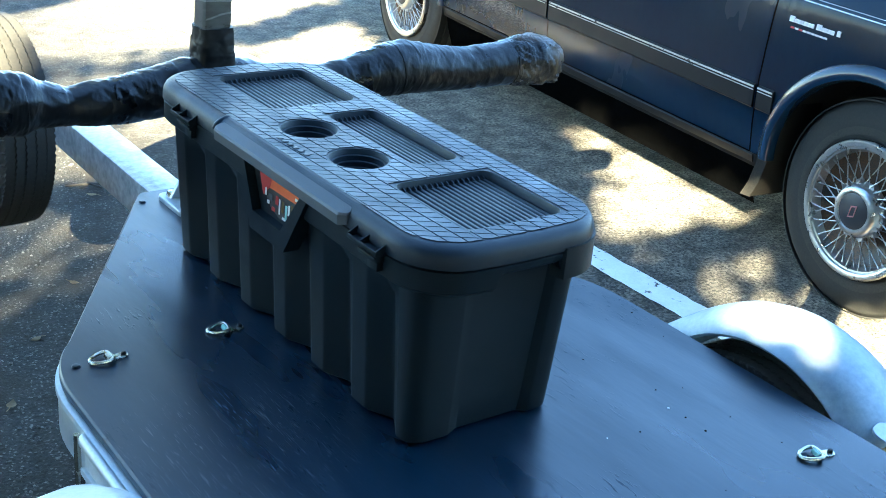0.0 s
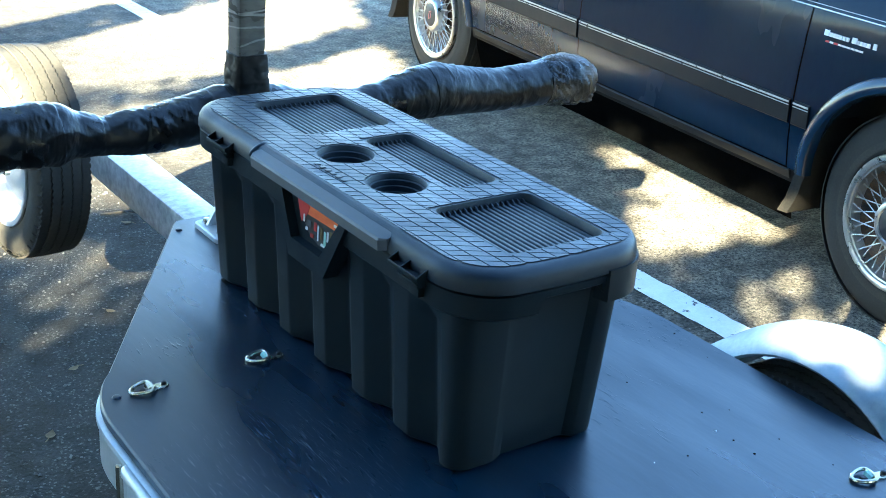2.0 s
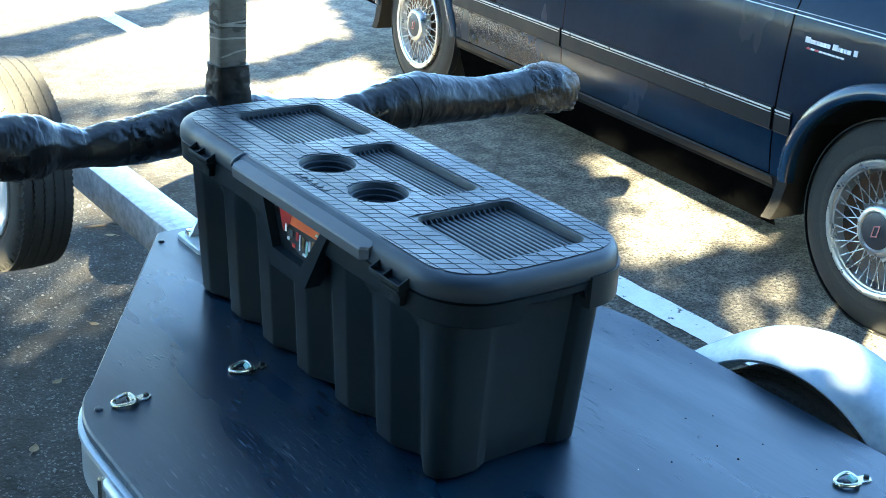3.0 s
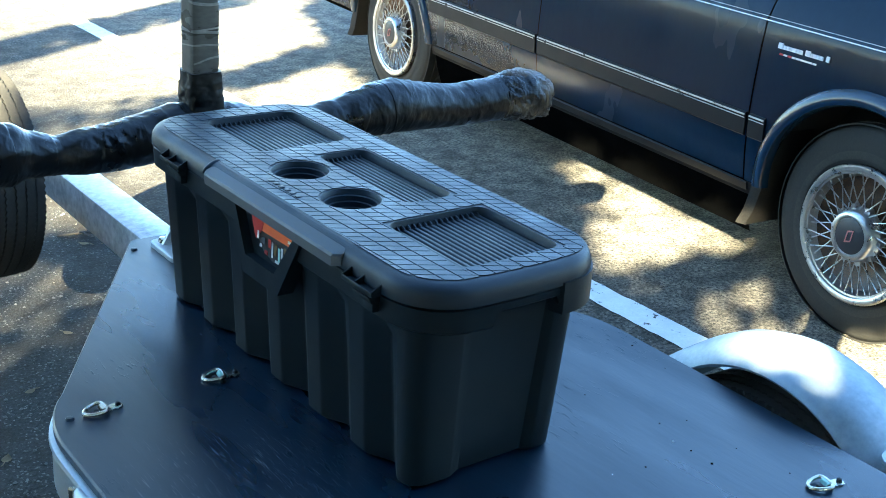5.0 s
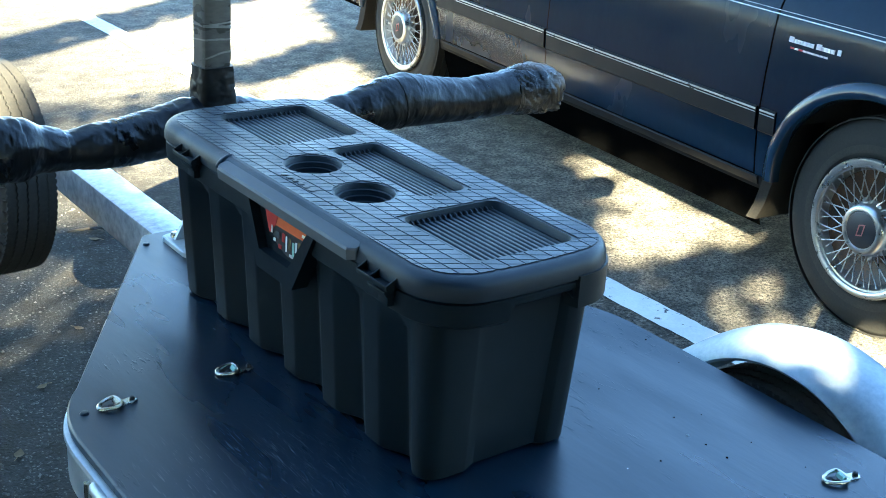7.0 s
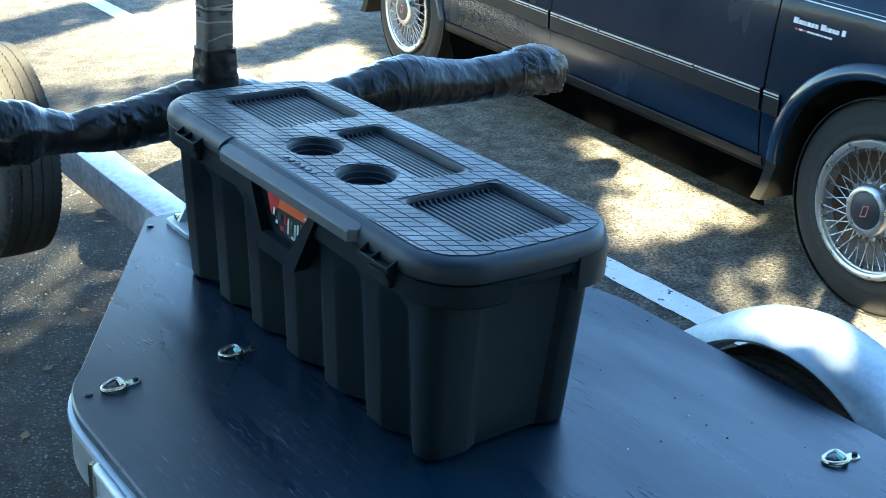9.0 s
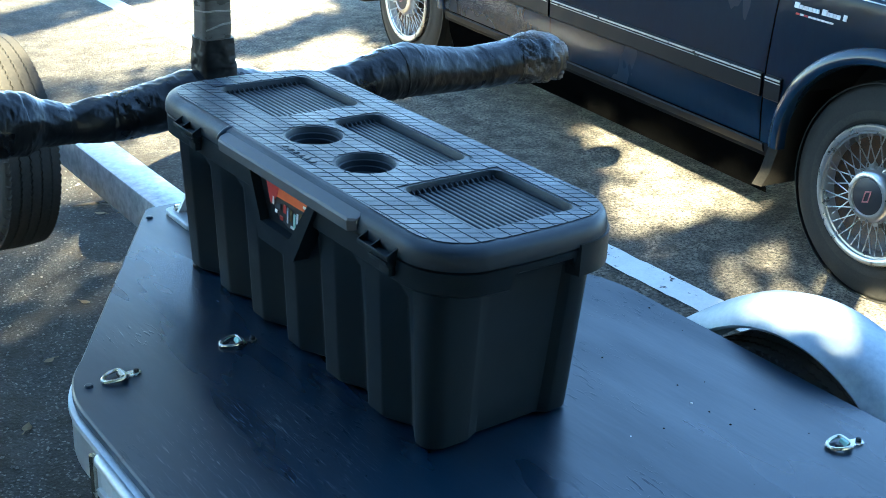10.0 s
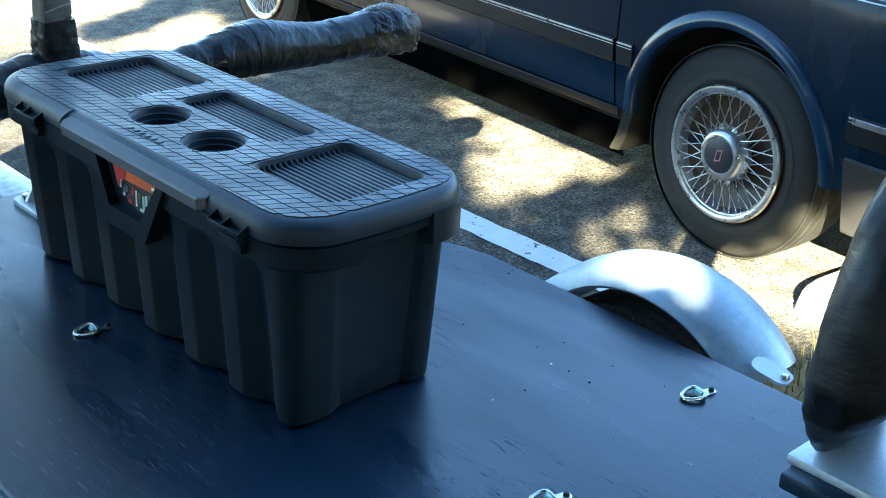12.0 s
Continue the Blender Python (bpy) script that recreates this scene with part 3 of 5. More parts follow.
# loose bits on the deck
for x, y in ((-0.411, 0.076), (-0.080, 0.630)):
    bm = bmesh.new()
    lathe(bm, [(0, 0.004), (0.005, 0.0032), (0.0072, 0.0), (0, 0)], (x, y, DECK), (0, 0, 1), 10)
    part("deck_screw", bm, deck_paint, trailer)
rng = random.Random(11)
for k in range(26):
    bm = bmesh.new()
    x, y, r = rng.uniform(0.16, 0.48), rng.uniform(-0.75, -0.15), rng.uniform(0.0009, 0.0021)
    if k > 17:
        x, y = rng.uniform(-0.36, -0.1), rng.uniform(-0.75, -0.2)
    lathe(bm, [(0, r * 0.8), (r * 0.8, r * 0.5), (r, 0), (0, 0)], (x, y, DECK), (0, 0, 1), 6)
    ob = part("crumb", bm, underside if k % 7 else white_mark)
    tagged(ob, "tiny crumb of grit lying on the deck", "debris", "grit on the deck")

# ---- front rack: wrapped T bar ----
rack = thing("tee_rack", "upright rack post with padded cross arms wrapped in shiny black plastic", "rack")
RY = 0.615


def wrapped(path, radii, mat, seed, n=40, wobble=0.030, turns=2.2, lapped=0.046, square=0.0, crush=0.0, tube_box=0.0, crinkle=0.0):
    """A padded bar wound with film: lapped edges, creases and bulges."""
    bm = bmesh.new()
    pts, rr = [], []
    path = [Vector(p) for p in path]
    for i in range(len(path) - 1):
        for s in range(24):
            t = s / 24
            pts.append(path[i].lerp(path[i + 1], t))
            u = t * t * (3 - 2 * t)
            rr.append(radii[i] * (1 - u) + radii[i + 1] * u)
    pts.append(path[-1])
    rr.append(radii[-1])
    for it in range(3):
        pts = [pts[0]] + [(pts[i - 1] + pts[i] * 2 + pts[i + 1]) / 4 for i in range(1, len(pts) - 1)] + [pts[-1]]
    rings = []
    gone = 0.0
    for j, p in enumerate(pts):
        gone += (p - pts[j - 1]).length if j else 0.0
        i = gone / 0.0033
        t = (pts[min(j + 1, len(pts) - 1)] - pts[max(j - 1, 0)]).normalized()
        ref = Vector((0, 0, 1)) if abs(t.z) < 0.9 else Vector((0, 1, 0))
        a = t.cross(ref).normalized()
        b = a.cross(t).normalized()
        ring = []
        for k in range(n):
            ang = 2 * math.pi * k / n
            lap = ((j / len(pts)) * turns * len(path) / 2 + k / n + 0.55 * math.sin(i * 0.083 + seed * 2) + 0.3 * math.sin(i * 0.19 + seed)) % 1.0
            q = noise.noise(Vector((i * 0.13 + seed * 9, 2.4 * math.cos(ang), 2.4 * math.sin(ang)))) + 0.3 * noise.noise(Vector((i * 0.33 + seed * 5, 3 * math.cos(ang), 3 * math.sin(ang))))
            edge = max(0.0, 2 * j / (len(pts) - 1) - 1) ** 2 * square
            boxy = (abs(math.cos(ang)) ** 4 + abs(math.sin(ang)) ** 4) ** -0.25
            if tube_box:
                boxy7 = (abs(math.cos(ang)) ** 7 + abs(math.sin(ang)) ** 7) ** (-1 / 7)
                q *= 1 - 0.6 * tube_box
            else:
                boxy7 = 1.0
            fold = crush * 0.16 * abs(noise.noise(Vector((i * 0.10 + seed, 4 * math.cos(ang + i * 0.05), 4 * math.sin(ang + i * 0.05))))) if crush else 0.0
            crease = crinkle * (0.35 - abs(noise.noise(Vector((i * 0.16 + seed * 3, 2.6 * math.cos(ang + i * 0.045), 2.6 * math.sin(ang + i * 0.045))))) - 0.6 * abs(noise.noise(Vector((i * 0.42 + seed, 3.4 * math.cos(ang - i * 0.05), 3.4 * math.sin(ang - i * 0.05)))))) if crinkle else 0.0
            crumple = 0.10 * edge * noise.noise(Vector((i * 0.2 + seed, 6 * math.cos(ang), 6 * math.sin(ang))))
            r = rr[j] * (1 + wobble * q + lapped * max(0.0, 1 - lap * 1.6) + edge * (boxy - 1) * 0.55 + crumple - fold + crease) * (1 + (boxy7 - 1) * tube_box)
            ring.append(p + a * r * math.cos(ang) + b * r * math.sin(ang))
        rings.append(ring)
    loft(bm, rings, True, True, True)
    return bm


def profile_arm(rows):
    return [(x, RY, z) for x, z, r in rows], [r for x, z, r in rows]


ARM_R = [(TX - 0.01, 0.748, 0.044), (0.11, 0.738, 0.046), (0.20, 0.724, 0.038), (0.30, 0.717, 0.040), (0.352, 0.720, 0.044), (0.406, 0.727, 0.050), (0.454, 0.734, 0.055), (0.49, 0.735, 0.057), (0.52, 0.732, 0.055), (0.58, 0.726, 0.050),
         (0.654, 0.7195, 0.0455), (0.735, 0.722, 0.048), (0.79, 0.724, 0.050)]
ARM_L = [(TX + 0.01, 0.752, 0.042), (0.03, 0.748, 0.046), (-0.006, 0.744, 0.047), (-0.065, 0.731, 0.047), (-0.12, 0.725, 0.044), (-0.17, 0.723, 0.042), (-0.223, 0.7215, 0.035), (-0.272, 0.730, 0.042),
         (-0.31, 0.735, 0.055), (-0.345, 0.738, 0.058), (-0.39, 0.739, 0.054), (-0.50, 0.730, 0.046), (-0.66, 0.726, 0.047), (-0.80, 0.728, 0.058), (-0.88, 0.725, 0.056), (-0.90, 0.722, 0.03)]
END_R = [(0.775, 0.724, 0.052), (0.785, 0.724, 0.054), (0.81, 0.725, 0.057), (0.840, 0.726, 0.0590), (0.868, 0.722, 0.0570), (0.892, 0.714, 0.052), (0.904, 0.708, 0.044), (0.908, 0.708, 0.02)]
arm = part("cross_arm", wrapped(*profile_arm(ARM_R), wrap, 1, n=72, wobble=0.034, turns=0.55, lapped=0.024, crinkle=0.022), wrap, rack, "padded arm in black plastic wrap")
part("end_wrap", wrapped(*profile_arm(END_R), wrap_end, 6, n=64, wobble=0.05, turns=0.4, lapped=0.015, square=1.25, crush=0.9, crinkle=0.03), wrap_end, arm, "crumpled film folded over the arm's end")
part("cross_arm", wrapped(*profile_arm(ARM_L), wrap, 2, n=72, wobble=0.034, turns=0.55, lapped=0.030, crinkle=0.045), wrap, rack, "padded arm in black plastic wrap")
part("post", wrapped([(TX, RY, 0.50), (TX, RY, 0.62), (TX, RY, 0.72), (TX, RY, 0.79), (TX - 0.001, RY, 0.852)], [0.040, 0.040, 0.042, 0.037, 0.0335], wrap_post, 3, n=64, wobble=0.06, turns=0.6, lapped=0.03, tube_box=0.75, crinkle=0.06), wrap_post, rack)
part("post_sleeve", wrapped([(TX - 0.001, RY, 0.842), (TX - 0.001, RY, 0.98), (TX, RY, 1.2), (TX, RY, 1.42)], [0.0275, 0.0275, 0.0275, 0.0275], wrap_grey, 4, wobble=0.02, turns=2.2, lapped=0.05, tube_box=1.0), wrap_grey, rack, "pale grey tape wound round the square post")
for z, tip, wide in ((0.868, 0.012, 0.0022), (0.900, 0.004, 0.0018), (0.926, 0.003, 0.003), (0.933, -0.003, 0.002), (0.985, 0.008, 0.003), (1.00, 0.003, 0.002), (1.045, -0.010, 0.003), (1.09, 0.004, 0.0035), (1.16, 0.009, 0.003)):
    bm = bmesh.new()
    rings = []
    for dz, r in ((-wide, 0.0272), (-wide * 0.7, 0.0287), (wide * 0.7, 0.0287), (wide, 0.0272)):
        ring = []
        for k in range(48):
            c, d = math.cos(2 * math.pi * k / 48), math.sin(2 * math.pi * k / 48)
            q = r * (abs(c) ** 7 + abs(d) ** 7) ** (-1 / 7)
            ring.append(Vector((TX + q * c, RY + q * d, z + dz + tip * math.cos(2 * math.pi * k / 48 + z * 30))))
        rings.append(ring)
    loft(bm, rings, True)
    part("tape_band", bm, pale_tape, rack, "pale tape edge")
bm = bmesh.new()
base = rounded(-0.046, 0.158, 0.530, 0.640, 0.012, 4)
loft(bm, [at_z(base, DECK + 0.0005), at_z(base, DECK + 0.009), at_z(rounded(-0.044, 0.156, 0.532, 0.638, 0.012, 4), DECK + 0.011)], True, True, True)
part("base_plate", bm, galvanized, rack, "galvanized bolted base plate")
for bx, by in ((-0.026, 0.553), (-0.026, 0.617), (0.136, 0.553), (0.136, 0.617)):
    bm = bmesh.new()
    lathe(bm, [(0, 0.010), (0.008, 0.009), (0.010, 0.0), (0, 0)], (bx, by, DECK + 0.011), (0, 0, 1), 6)
    part("bolt", bm, zinc, rack)
bm = bmesh.new()
for s in (0,):
    v = [bm.verts.new(p) for p in ((-0.034, 0.60, DECK + 0.011), (0.026, 0.60, DECK + 0.011), (0.026, 0.60, DECK + 0.12), (-0.034, 0.608, DECK + 0.011), (0.026, 0.608, DECK + 0.011), (0.026, 0.608, DECK + 0.12))]
    for q in ((0, 1, 2), (5, 4, 3), (0, 3, 4, 1), (1, 4, 5, 2), (2, 5, 3, 0)):
        bm.faces.new([v[i] for i in q])
part("gusset", bm, galvanized, rack)

# ---- rear rack ----
leg = thing("rear_rack", "rear rack post with a padded arm wrapped in black plastic", "rack")
bm = bmesh.new()
rings = []
AX, AY, AZ = 0.077, -0.960, 0.731            # lower corner of the padding, on the bracket
outline = [(0.0, 0.019), (0.004, 0.0), (0.033, -0.031), (0.069, -0.058), (0.104, -0.060), (0.160, -0.050), (0.205, -0.035), (0.253, -0.014), (0.293, 0.023), (0.347, 0.062), (0.355, 0.087)]
for (za, xa), (zb, xb) in zip(outline, outline[1:]):
    for k in range(7):
        t = k / 7
        z, xl = za + (zb - za) * t, xa + (xb - xa) * t
        hw = 0.010 + 0.033 * min(1.0, z / 0.087)
        ring = []
        for q in range(48):
            ang = 2 * math.pi * q / 48
            c, d = math.cos(ang), math.sin(ang)
            c, d = math.copysign(abs(c) ** 0.8, c), math.copysign(abs(d) ** 0.8, d)
            fold = 1 + 0.05 * noise.noise(Vector((z * 19 + c, 2.0 * c, 2.0 * d))) + 0.03 * noise.noise(Vector((z * 62 + 3 * c, 5 * c, 5 * d)))
            ring.append(Vector((AX + xl + 0.066 + 0.066 * c * fold, AY + 0.012 - hw + hw * d * fold, AZ + z)))
        rings.append(ring)
loft(bm, rings, True, True, True)
part("padded_arm", bm, wrap_matt, leg)
bm = bmesh.new()
box(bm, AX - 0.038, AX + 0.145, AY - 0.12, AY + 0.015, AZ - 0.031, AZ - 0.012, 0.003)
part("bracket_pad", bm, deck_paint, leg)
bm = bmesh.new()
box(bm, AX - 0.020, AX + 0.155, AY - 0.12, AY + 0.021, AZ - 0.012, AZ - 0.001, 0.003)
part("bracket_plate", bm, galvanized, leg)
bm = bmesh.new()
box(bm, AX + 0.045, AX + 0.095, AY - 0.062, AY - 0.012, DECK - 0.006, AZ - 0.031, 0.005)
part("post", bm, galvanized, leg)
bm = bmesh.new()
box(bm, AX + 0.01, AX + 0.13, AY - 0.040, AY + 0.045, DECK + 0.001, DECK + 0.010, 0.002)
part("base_plate", bm, galvanized, leg)

# ---- storage box ----
LX0, LX1, LY0, LY1 = -0.131, 0.190, -0.361, 0.474
BOW = 0.012                                  # both ends of the lid bulge a little
TOP, SEAM, RIMLO = 0.815, 0.784, 0.748
storage = thing("storage_box", "black plastic storage trunk with a ribbed body and closed latched lid", "storage box")


def lid_ring(d, side=0.45, r=0.076, n=9, m=24):
    """Outline of the lid set in by d (less on the hinge side), with bowed ends, as (x, y)."""
    x0, x1, y0, y1 = LX0 + d, LX1 - d * side, LY0 + d, LY1 - d
    r = max(0.012, r - d * 0.8)
    out = []
    for cx, cy, a0 in ((x1 - r, y0 + r, -90), (x1 - r, y1 - r, 0), (x0 + r, y1 - r, 90), (x0 + r, y0 + r, 180)):
        out += [(cx + r * math.cos(radians(a0 + 90 * i / n)), cy + r * math.sin(radians(a0 + 90 * i / n))) for i in range(n + 1)]
        if a0 == -90:
            out += [(x1, y0 + r + (y1 - y0 - 2 * r) * i / 60) for i in range(1, 60)]
        if a0 == 90:
            out += [(x0, y1 - r + (y0 - y1 + 2 * r) * i / 60) for i in range(1, 60)]
        if a0 == 0:
            out += [(x1 - r + (x0 - x1 + 2 * r) * i / m, y1) for i in range(1, m)]
        if a0 == 180:
            out += [(x0 + r + (x1 - x0 - 2 * r) * i / m, y0) for i in range(1, m)]
    xc, hw, mid = (x0 + x1) / 2, (x1 - x0) / 2, (y0 + y1) / 2
    return [(x, y + math.copysign(BOW * max(0.0, 1 - ((x - xc) / hw) ** 2), y - mid)) for x, y in out]


PROUD, SLOPE_IN, SLOPE_OUT, PITCH, FIRST = 0.036, 0.040, 0.036, 0.1155, 0.281


def rib_depth(y):
    """How far the wall of the tub stands in at y, from 0 on a rib to 1 between two."""
    if not -0.2965 < y < 0.3605:
        return 0.0
    k = (FIRST - y) % PITCH
    if k < PROUD:
        return 0.0
    return min(1.0, (k - PROUD) / SLOPE_IN, (PITCH - k) / SLOPE_OUT)


RIB_YS = set()
for k in range(-1, 6):
    for q in (0.0, PROUD, PROUD + SLOPE_IN, PITCH - SLOPE_OUT):
        for e in (-0.004, -0.0015, 0.0015, 0.004):
            y = FIRST - PITCH * k - q + e
            if -0.300 < y < 0.372:
                RIB_YS.add(round(y, 5))
RIB_YS = sorted(RIB_YS)


def body_ring(z, t, shrink=0.0, depth=0.021):
    """Outline of the tub at height z; t from 0 (base) to 1 (rim): tapered, with upright ribs."""
    x0, x1 = -0.103 - 0.013 * t + shrink, 0.147 + 0.013 * t - shrink
    y0, y1 = -0.329 - 0.010 * t + shrink, 0.412 + 0.008 * t - shrink
    r, out = 0.026, []

    def soft(y):
        return depth * (rib_depth(y - 0.002) + rib_depth(y) + rib_depth(y + 0.002)) / 3
    for i in range(7):
        a = radians(-90 + 90 * i / 6)
        out.append((x1 - r + r * math.cos(a), y0 + r + r * math.sin(a)))
    out += [(x1 - soft(y), y) for y in RIB_YS]
    for a0 in (0, 90):
        cx = x1 - r if a0 == 0 else x0 + r
        out += [(cx + r * math.cos(radians(a0 + 15 * i)), y1 - r + r * math.sin(radians(a0 + 15 * i))) for i in range(7)]
    out += [(x0 + soft(y), y) for y in reversed(RIB_YS)]
    for i in range(7):
        a = radians(180 + 90 * i / 6)
        out.append((x0 + r + r * math.cos(a), y0 + r + r * math.sin(a)))
    # sunk panel in the near end between a wide and a narrow corner pillar
    step = 0.010 * (1 - 0.3 * t)
    out += [(-0.041, y0), (-0.037, y0 + 0.001), (-0.018, y0 + step), (0.090 + 0.012 * t, y0 + step), (0.101 + 0.012 * t, y0 + 0.001), (0.104 + 0.012 * t, y0)]
    return at_z(out, z)


bm = bmesh.new()
loft(bm, [body_ring(DECK + 0.001, 0, 0.006), body_ring(DECK + 0.006, 0.0), body_ring(DECK + 0.05, 0.2), body_ring(DECK + 0.15, 0.62, depth=0.019), body_ring(DECK + 0.205, 0.86, depth=0.017),
          body_ring(DECK + 0.228, 0.95, depth=0.004), body_ring(DECK + 0.240, 1.0, depth=0.0), body_ring(SEAM - 0.004, 1.0, depth=0.0), body_ring(SEAM - 0.003, 1.0, 0.02, 0.0)], True, True, True)
body = part("body", bm, plastic_shaded, storage, smooth=24)

# tub rim below the lid, cut away for a grip in the near end
bm = bmesh.new()


def rim_ring(d, z):
    out = []
    for x, y in lid_ring(d, 1.0):
        up = 0.0
        if y < LY0 + 0.03 + d:
            up = 0.021 * max(0.0, min(1.0, (x + 0.016) / 0.004, (0.093 - x) / 0.004))
        elif x < LX0 + 0.008 + d:                # opening behind the carry handle
            up = 0.032 * max(0.0, min(1.0, (y + 0.066) / 0.006, (0.110 - y) / 0.006))
        out.append(Vector((x, y, z + (up if z < RIMLO + 0.006 else 0.0))))
    return out


loft(bm, [rim_ring(0.030, RIMLO + 0.003), rim_ring(0.006, RIMLO), rim_ring(0.003, RIMLO + 0.003), rim_ring(0.002, SEAM - 0.003), rim_ring(0.004, SEAM - 0.0015), rim_ring(0.012, SEAM - 0.0015)], True, True, True)
part("rim", bm, plastic_shaded, storage)

RECESS = [(-0.034, 0.134, 0.222, 0.416), (0.040, 0.128, -0.085, 0.166), (-0.034, 0.134, -0.318, -0.140)]
CUPS = [(-0.021, 0.113), (-0.020, -0.032)]
CUP_R = 0.0445
SUNK = 0.014


def circle(cx, cy, r, n=40):
    return [(cx + r * math.cos(2 * math.pi * i / n), cy + r * math.sin(2 * math.pi * i / n)) for i in range(n)]


def recess_loop(q, d=0.0):
    return rounded(q[0] + d, q[1] - d, q[2] + d, q[3] - d, 0.018 - d * 0.5, 5)


bm = bmesh.new()
fil = [(0.0, SEAM + 0.0015), (0.0, SEAM + 0.008), (0.0015, TOP - 0.013), (0.0045, TOP - 0.007), (0.0090, TOP - 0.0030), (0.0135, TOP - 0.0009), (0.018, TOP)]
loft(bm, [at_z(lid_ring(0.012), SEAM + 0.0005)] + [at_z(lid_ring(d), z) for d, z in fil], True, True, False)
filled(bm, lid_ring(0.018), [recess_loop(q) for q in RECESS] + [circle(x, y, CUP_R) for x, y in CUPS], TOP)
for q in RECESS:
    loft(bm, [at_z(recess_loop(q), TOP), at_z(recess_loop(q, 0.001), TOP - 0.003), at_z(recess_loop(q, 0.003), TOP - SUNK)], True, False, True)
for x, y in CUPS:
    prof = [(CUP_R, 0), (CUP_R - 0.0015, -0.003), (CUP_R - 0.003, -0.008), (CUP_R - 0.006, -0.009), (CUP_R - 0.007, -0.016), (CUP_R - 0.010, -0.017), (CUP_R - 0.011, -0.024), (CUP_R - 0.014, -0.025), (CUP_R - 0.015, -0.033)]
    loft(bm, [at_z(circle(x, y, r), TOP + z) for r, z in prof], True, False, True)
bmesh.ops.remove_doubles(bm, verts=bm.verts, dist=1e-5)
lid = part("lid", bm, plastic, storage, smooth=30)

# ribs in the recessed trays, their ends turned up against the far wall
for q in RECESS:
    bm = bmesh.new()
    n = 17 if q[1] - q[0] > 0.12 else 9
    pitch = (q[1] - q[0] - 0.010) / n
    cross = [(q[0] + 0.005, 0.0005)]
    for i in range(n):
        for p, h in ((0.14, 0.0006), (0.24, 0.0030), (0.38, 0.0034), (0.62, 0.0034), (0.76, 0.0028), (0.86, 0.0006)):
            cross.append((q[0] + 0.005 + pitch * (i + p), h))
    cross.append((q[1] - 0.005, 0.0005))
    loft(bm, [[Vector((x, y, TOP - SUNK + (h if e else 0.0003))) for x, h in cross] for y, e in ((q[2] + 0.005, 0), (q[2] + 0.009, 1), (q[3] - 0.009, 1), (q[3] - 0.005, 0))], False)
    for i in range(1, n):
        x = q[0] + 0.005 + pitch * (i + 0.5)
        tube(bm, [(x, q[3] - 0.010, TOP - SUNK + 0.0015), (x, q[3] - 0.006, TOP - SUNK + 0.0045), (x, q[3] - 0.002, TOP - SUNK + 0.0055)], pitch * 0.22, 6)
    part("tray_insert", bm, plastic, lid)


def clip(poly, px, py, nx, ny):
    """Keeps what lies on the side of the line through p to which n points."""
    out = []
    for i in range(len(poly)):
        a, b = poly[i], poly[(i + 1) % len(poly)]
        da, db = (a[0] - px) * nx + (a[1] - py) * ny, (b[0] - px) * nx + (b[1] - py) * ny
        if da >= 0:
            out.append(a)
        if (da >= 0) != (db >= 0):
            t = da / (da - db)
            out.append((a[0] + (b[0] - a[0]) * t, a[1] + (b[1] - a[1]) * t))
    return out


def area(poly):
    return abs(sum(poly[i][0] * poly[(i + 1) % len(poly)][1] - poly[(i + 1) % len(poly)][0] * poly[i][1] for i in range(len(poly)))) / 2 if len(poly) > 2 else 0.0


def without_rect(poly, x0, x1, y0, y1):
    """The pieces of poly outside a rectangle."""
    out = [clip(poly, x0, 0, -1, 0), clip(poly, x1, 0, 1, 0)]
    middle = clip(clip(poly, x0, 0, 1, 0), x1, 0, -1, 0)
    return out + [clip(middle, 0, y0, 0, -1), clip(middle, 0, y1, 0, 1)] if middle else out


# raised tread pads over the lid, staggered like slanted bricks
bm = bmesh.new()
va, vb = Vector((0.87, -0.49)) * 0.0275, Vector((0.04, -1.0)) * 0.0185
gap = 0.0016
border = lid_ring(0.0195, 0.35)
EDGE = [(p, (-(b[1] - p[1]), b[0] - p[0])) for p, b in zip(border, border[1:] + border[:1]) if math.hypot(b[0] - p[0], b[1] - p[1]) > 1e-6]
for j in range(-60, 60):
    for i in range(-22, 24):
        o = Vector((0.0, 0.05)) + va * i + vb * j
        if not (-0.17 < o.x < 0.21 and -0.42 < o.y < 0.54):
            continue
        ea, eb = va.normalized() * (va.length - gap), vb.normalized() * (vb.length - gap)
        poly = [tuple(o), tuple(o + ea), tuple(o + ea + eb), tuple(o + eb)]
        for (px, py), (nx, ny) in EDGE:
            if poly and any((p[0] - px) * nx + (p[1] - py) * ny < 0 for p in poly):
                poly = clip(poly, px, py, nx, ny)
        pieces = [poly]
        for q in RECESS:
            g = 0.0035
            pieces = [r for p in pieces if p for r in without_rect(p, q[0] - g, q[1] + g, q[2] - g, q[3] + g) if area(r) > 1.2e-5]
        for poly in pieces:
            for cx, cy in CUPS:
                mx, my = sum(p[0] for p in poly) / len(poly) - cx, sum(p[1] for p in poly) / len(poly) - cy
                l = math.hypot(mx, my)
                if 1e-6 < l < CUP_R + 0.03:
                    mx, my = mx / l, my / l
                    poly = clip(poly, cx + mx * (CUP_R + 0.003), cy + my * (CUP_R + 0.003), mx, my)
                    if not poly:
                        break
            if poly and area(poly) > 1.2e-5:
                cx, cy = sum(p[0] for p in poly) / len(poly), sum(p[1] for p in poly) / len(poly)
                loft(bm, [[Vector((cx + (x - cx) * k, cy + (y - cy) * k, TOP + h)) for x, y in poly] for k, h in ((1.0, 0.0002), (0.985, 0.0010), (0.95, 0.0014))], True, False, True)
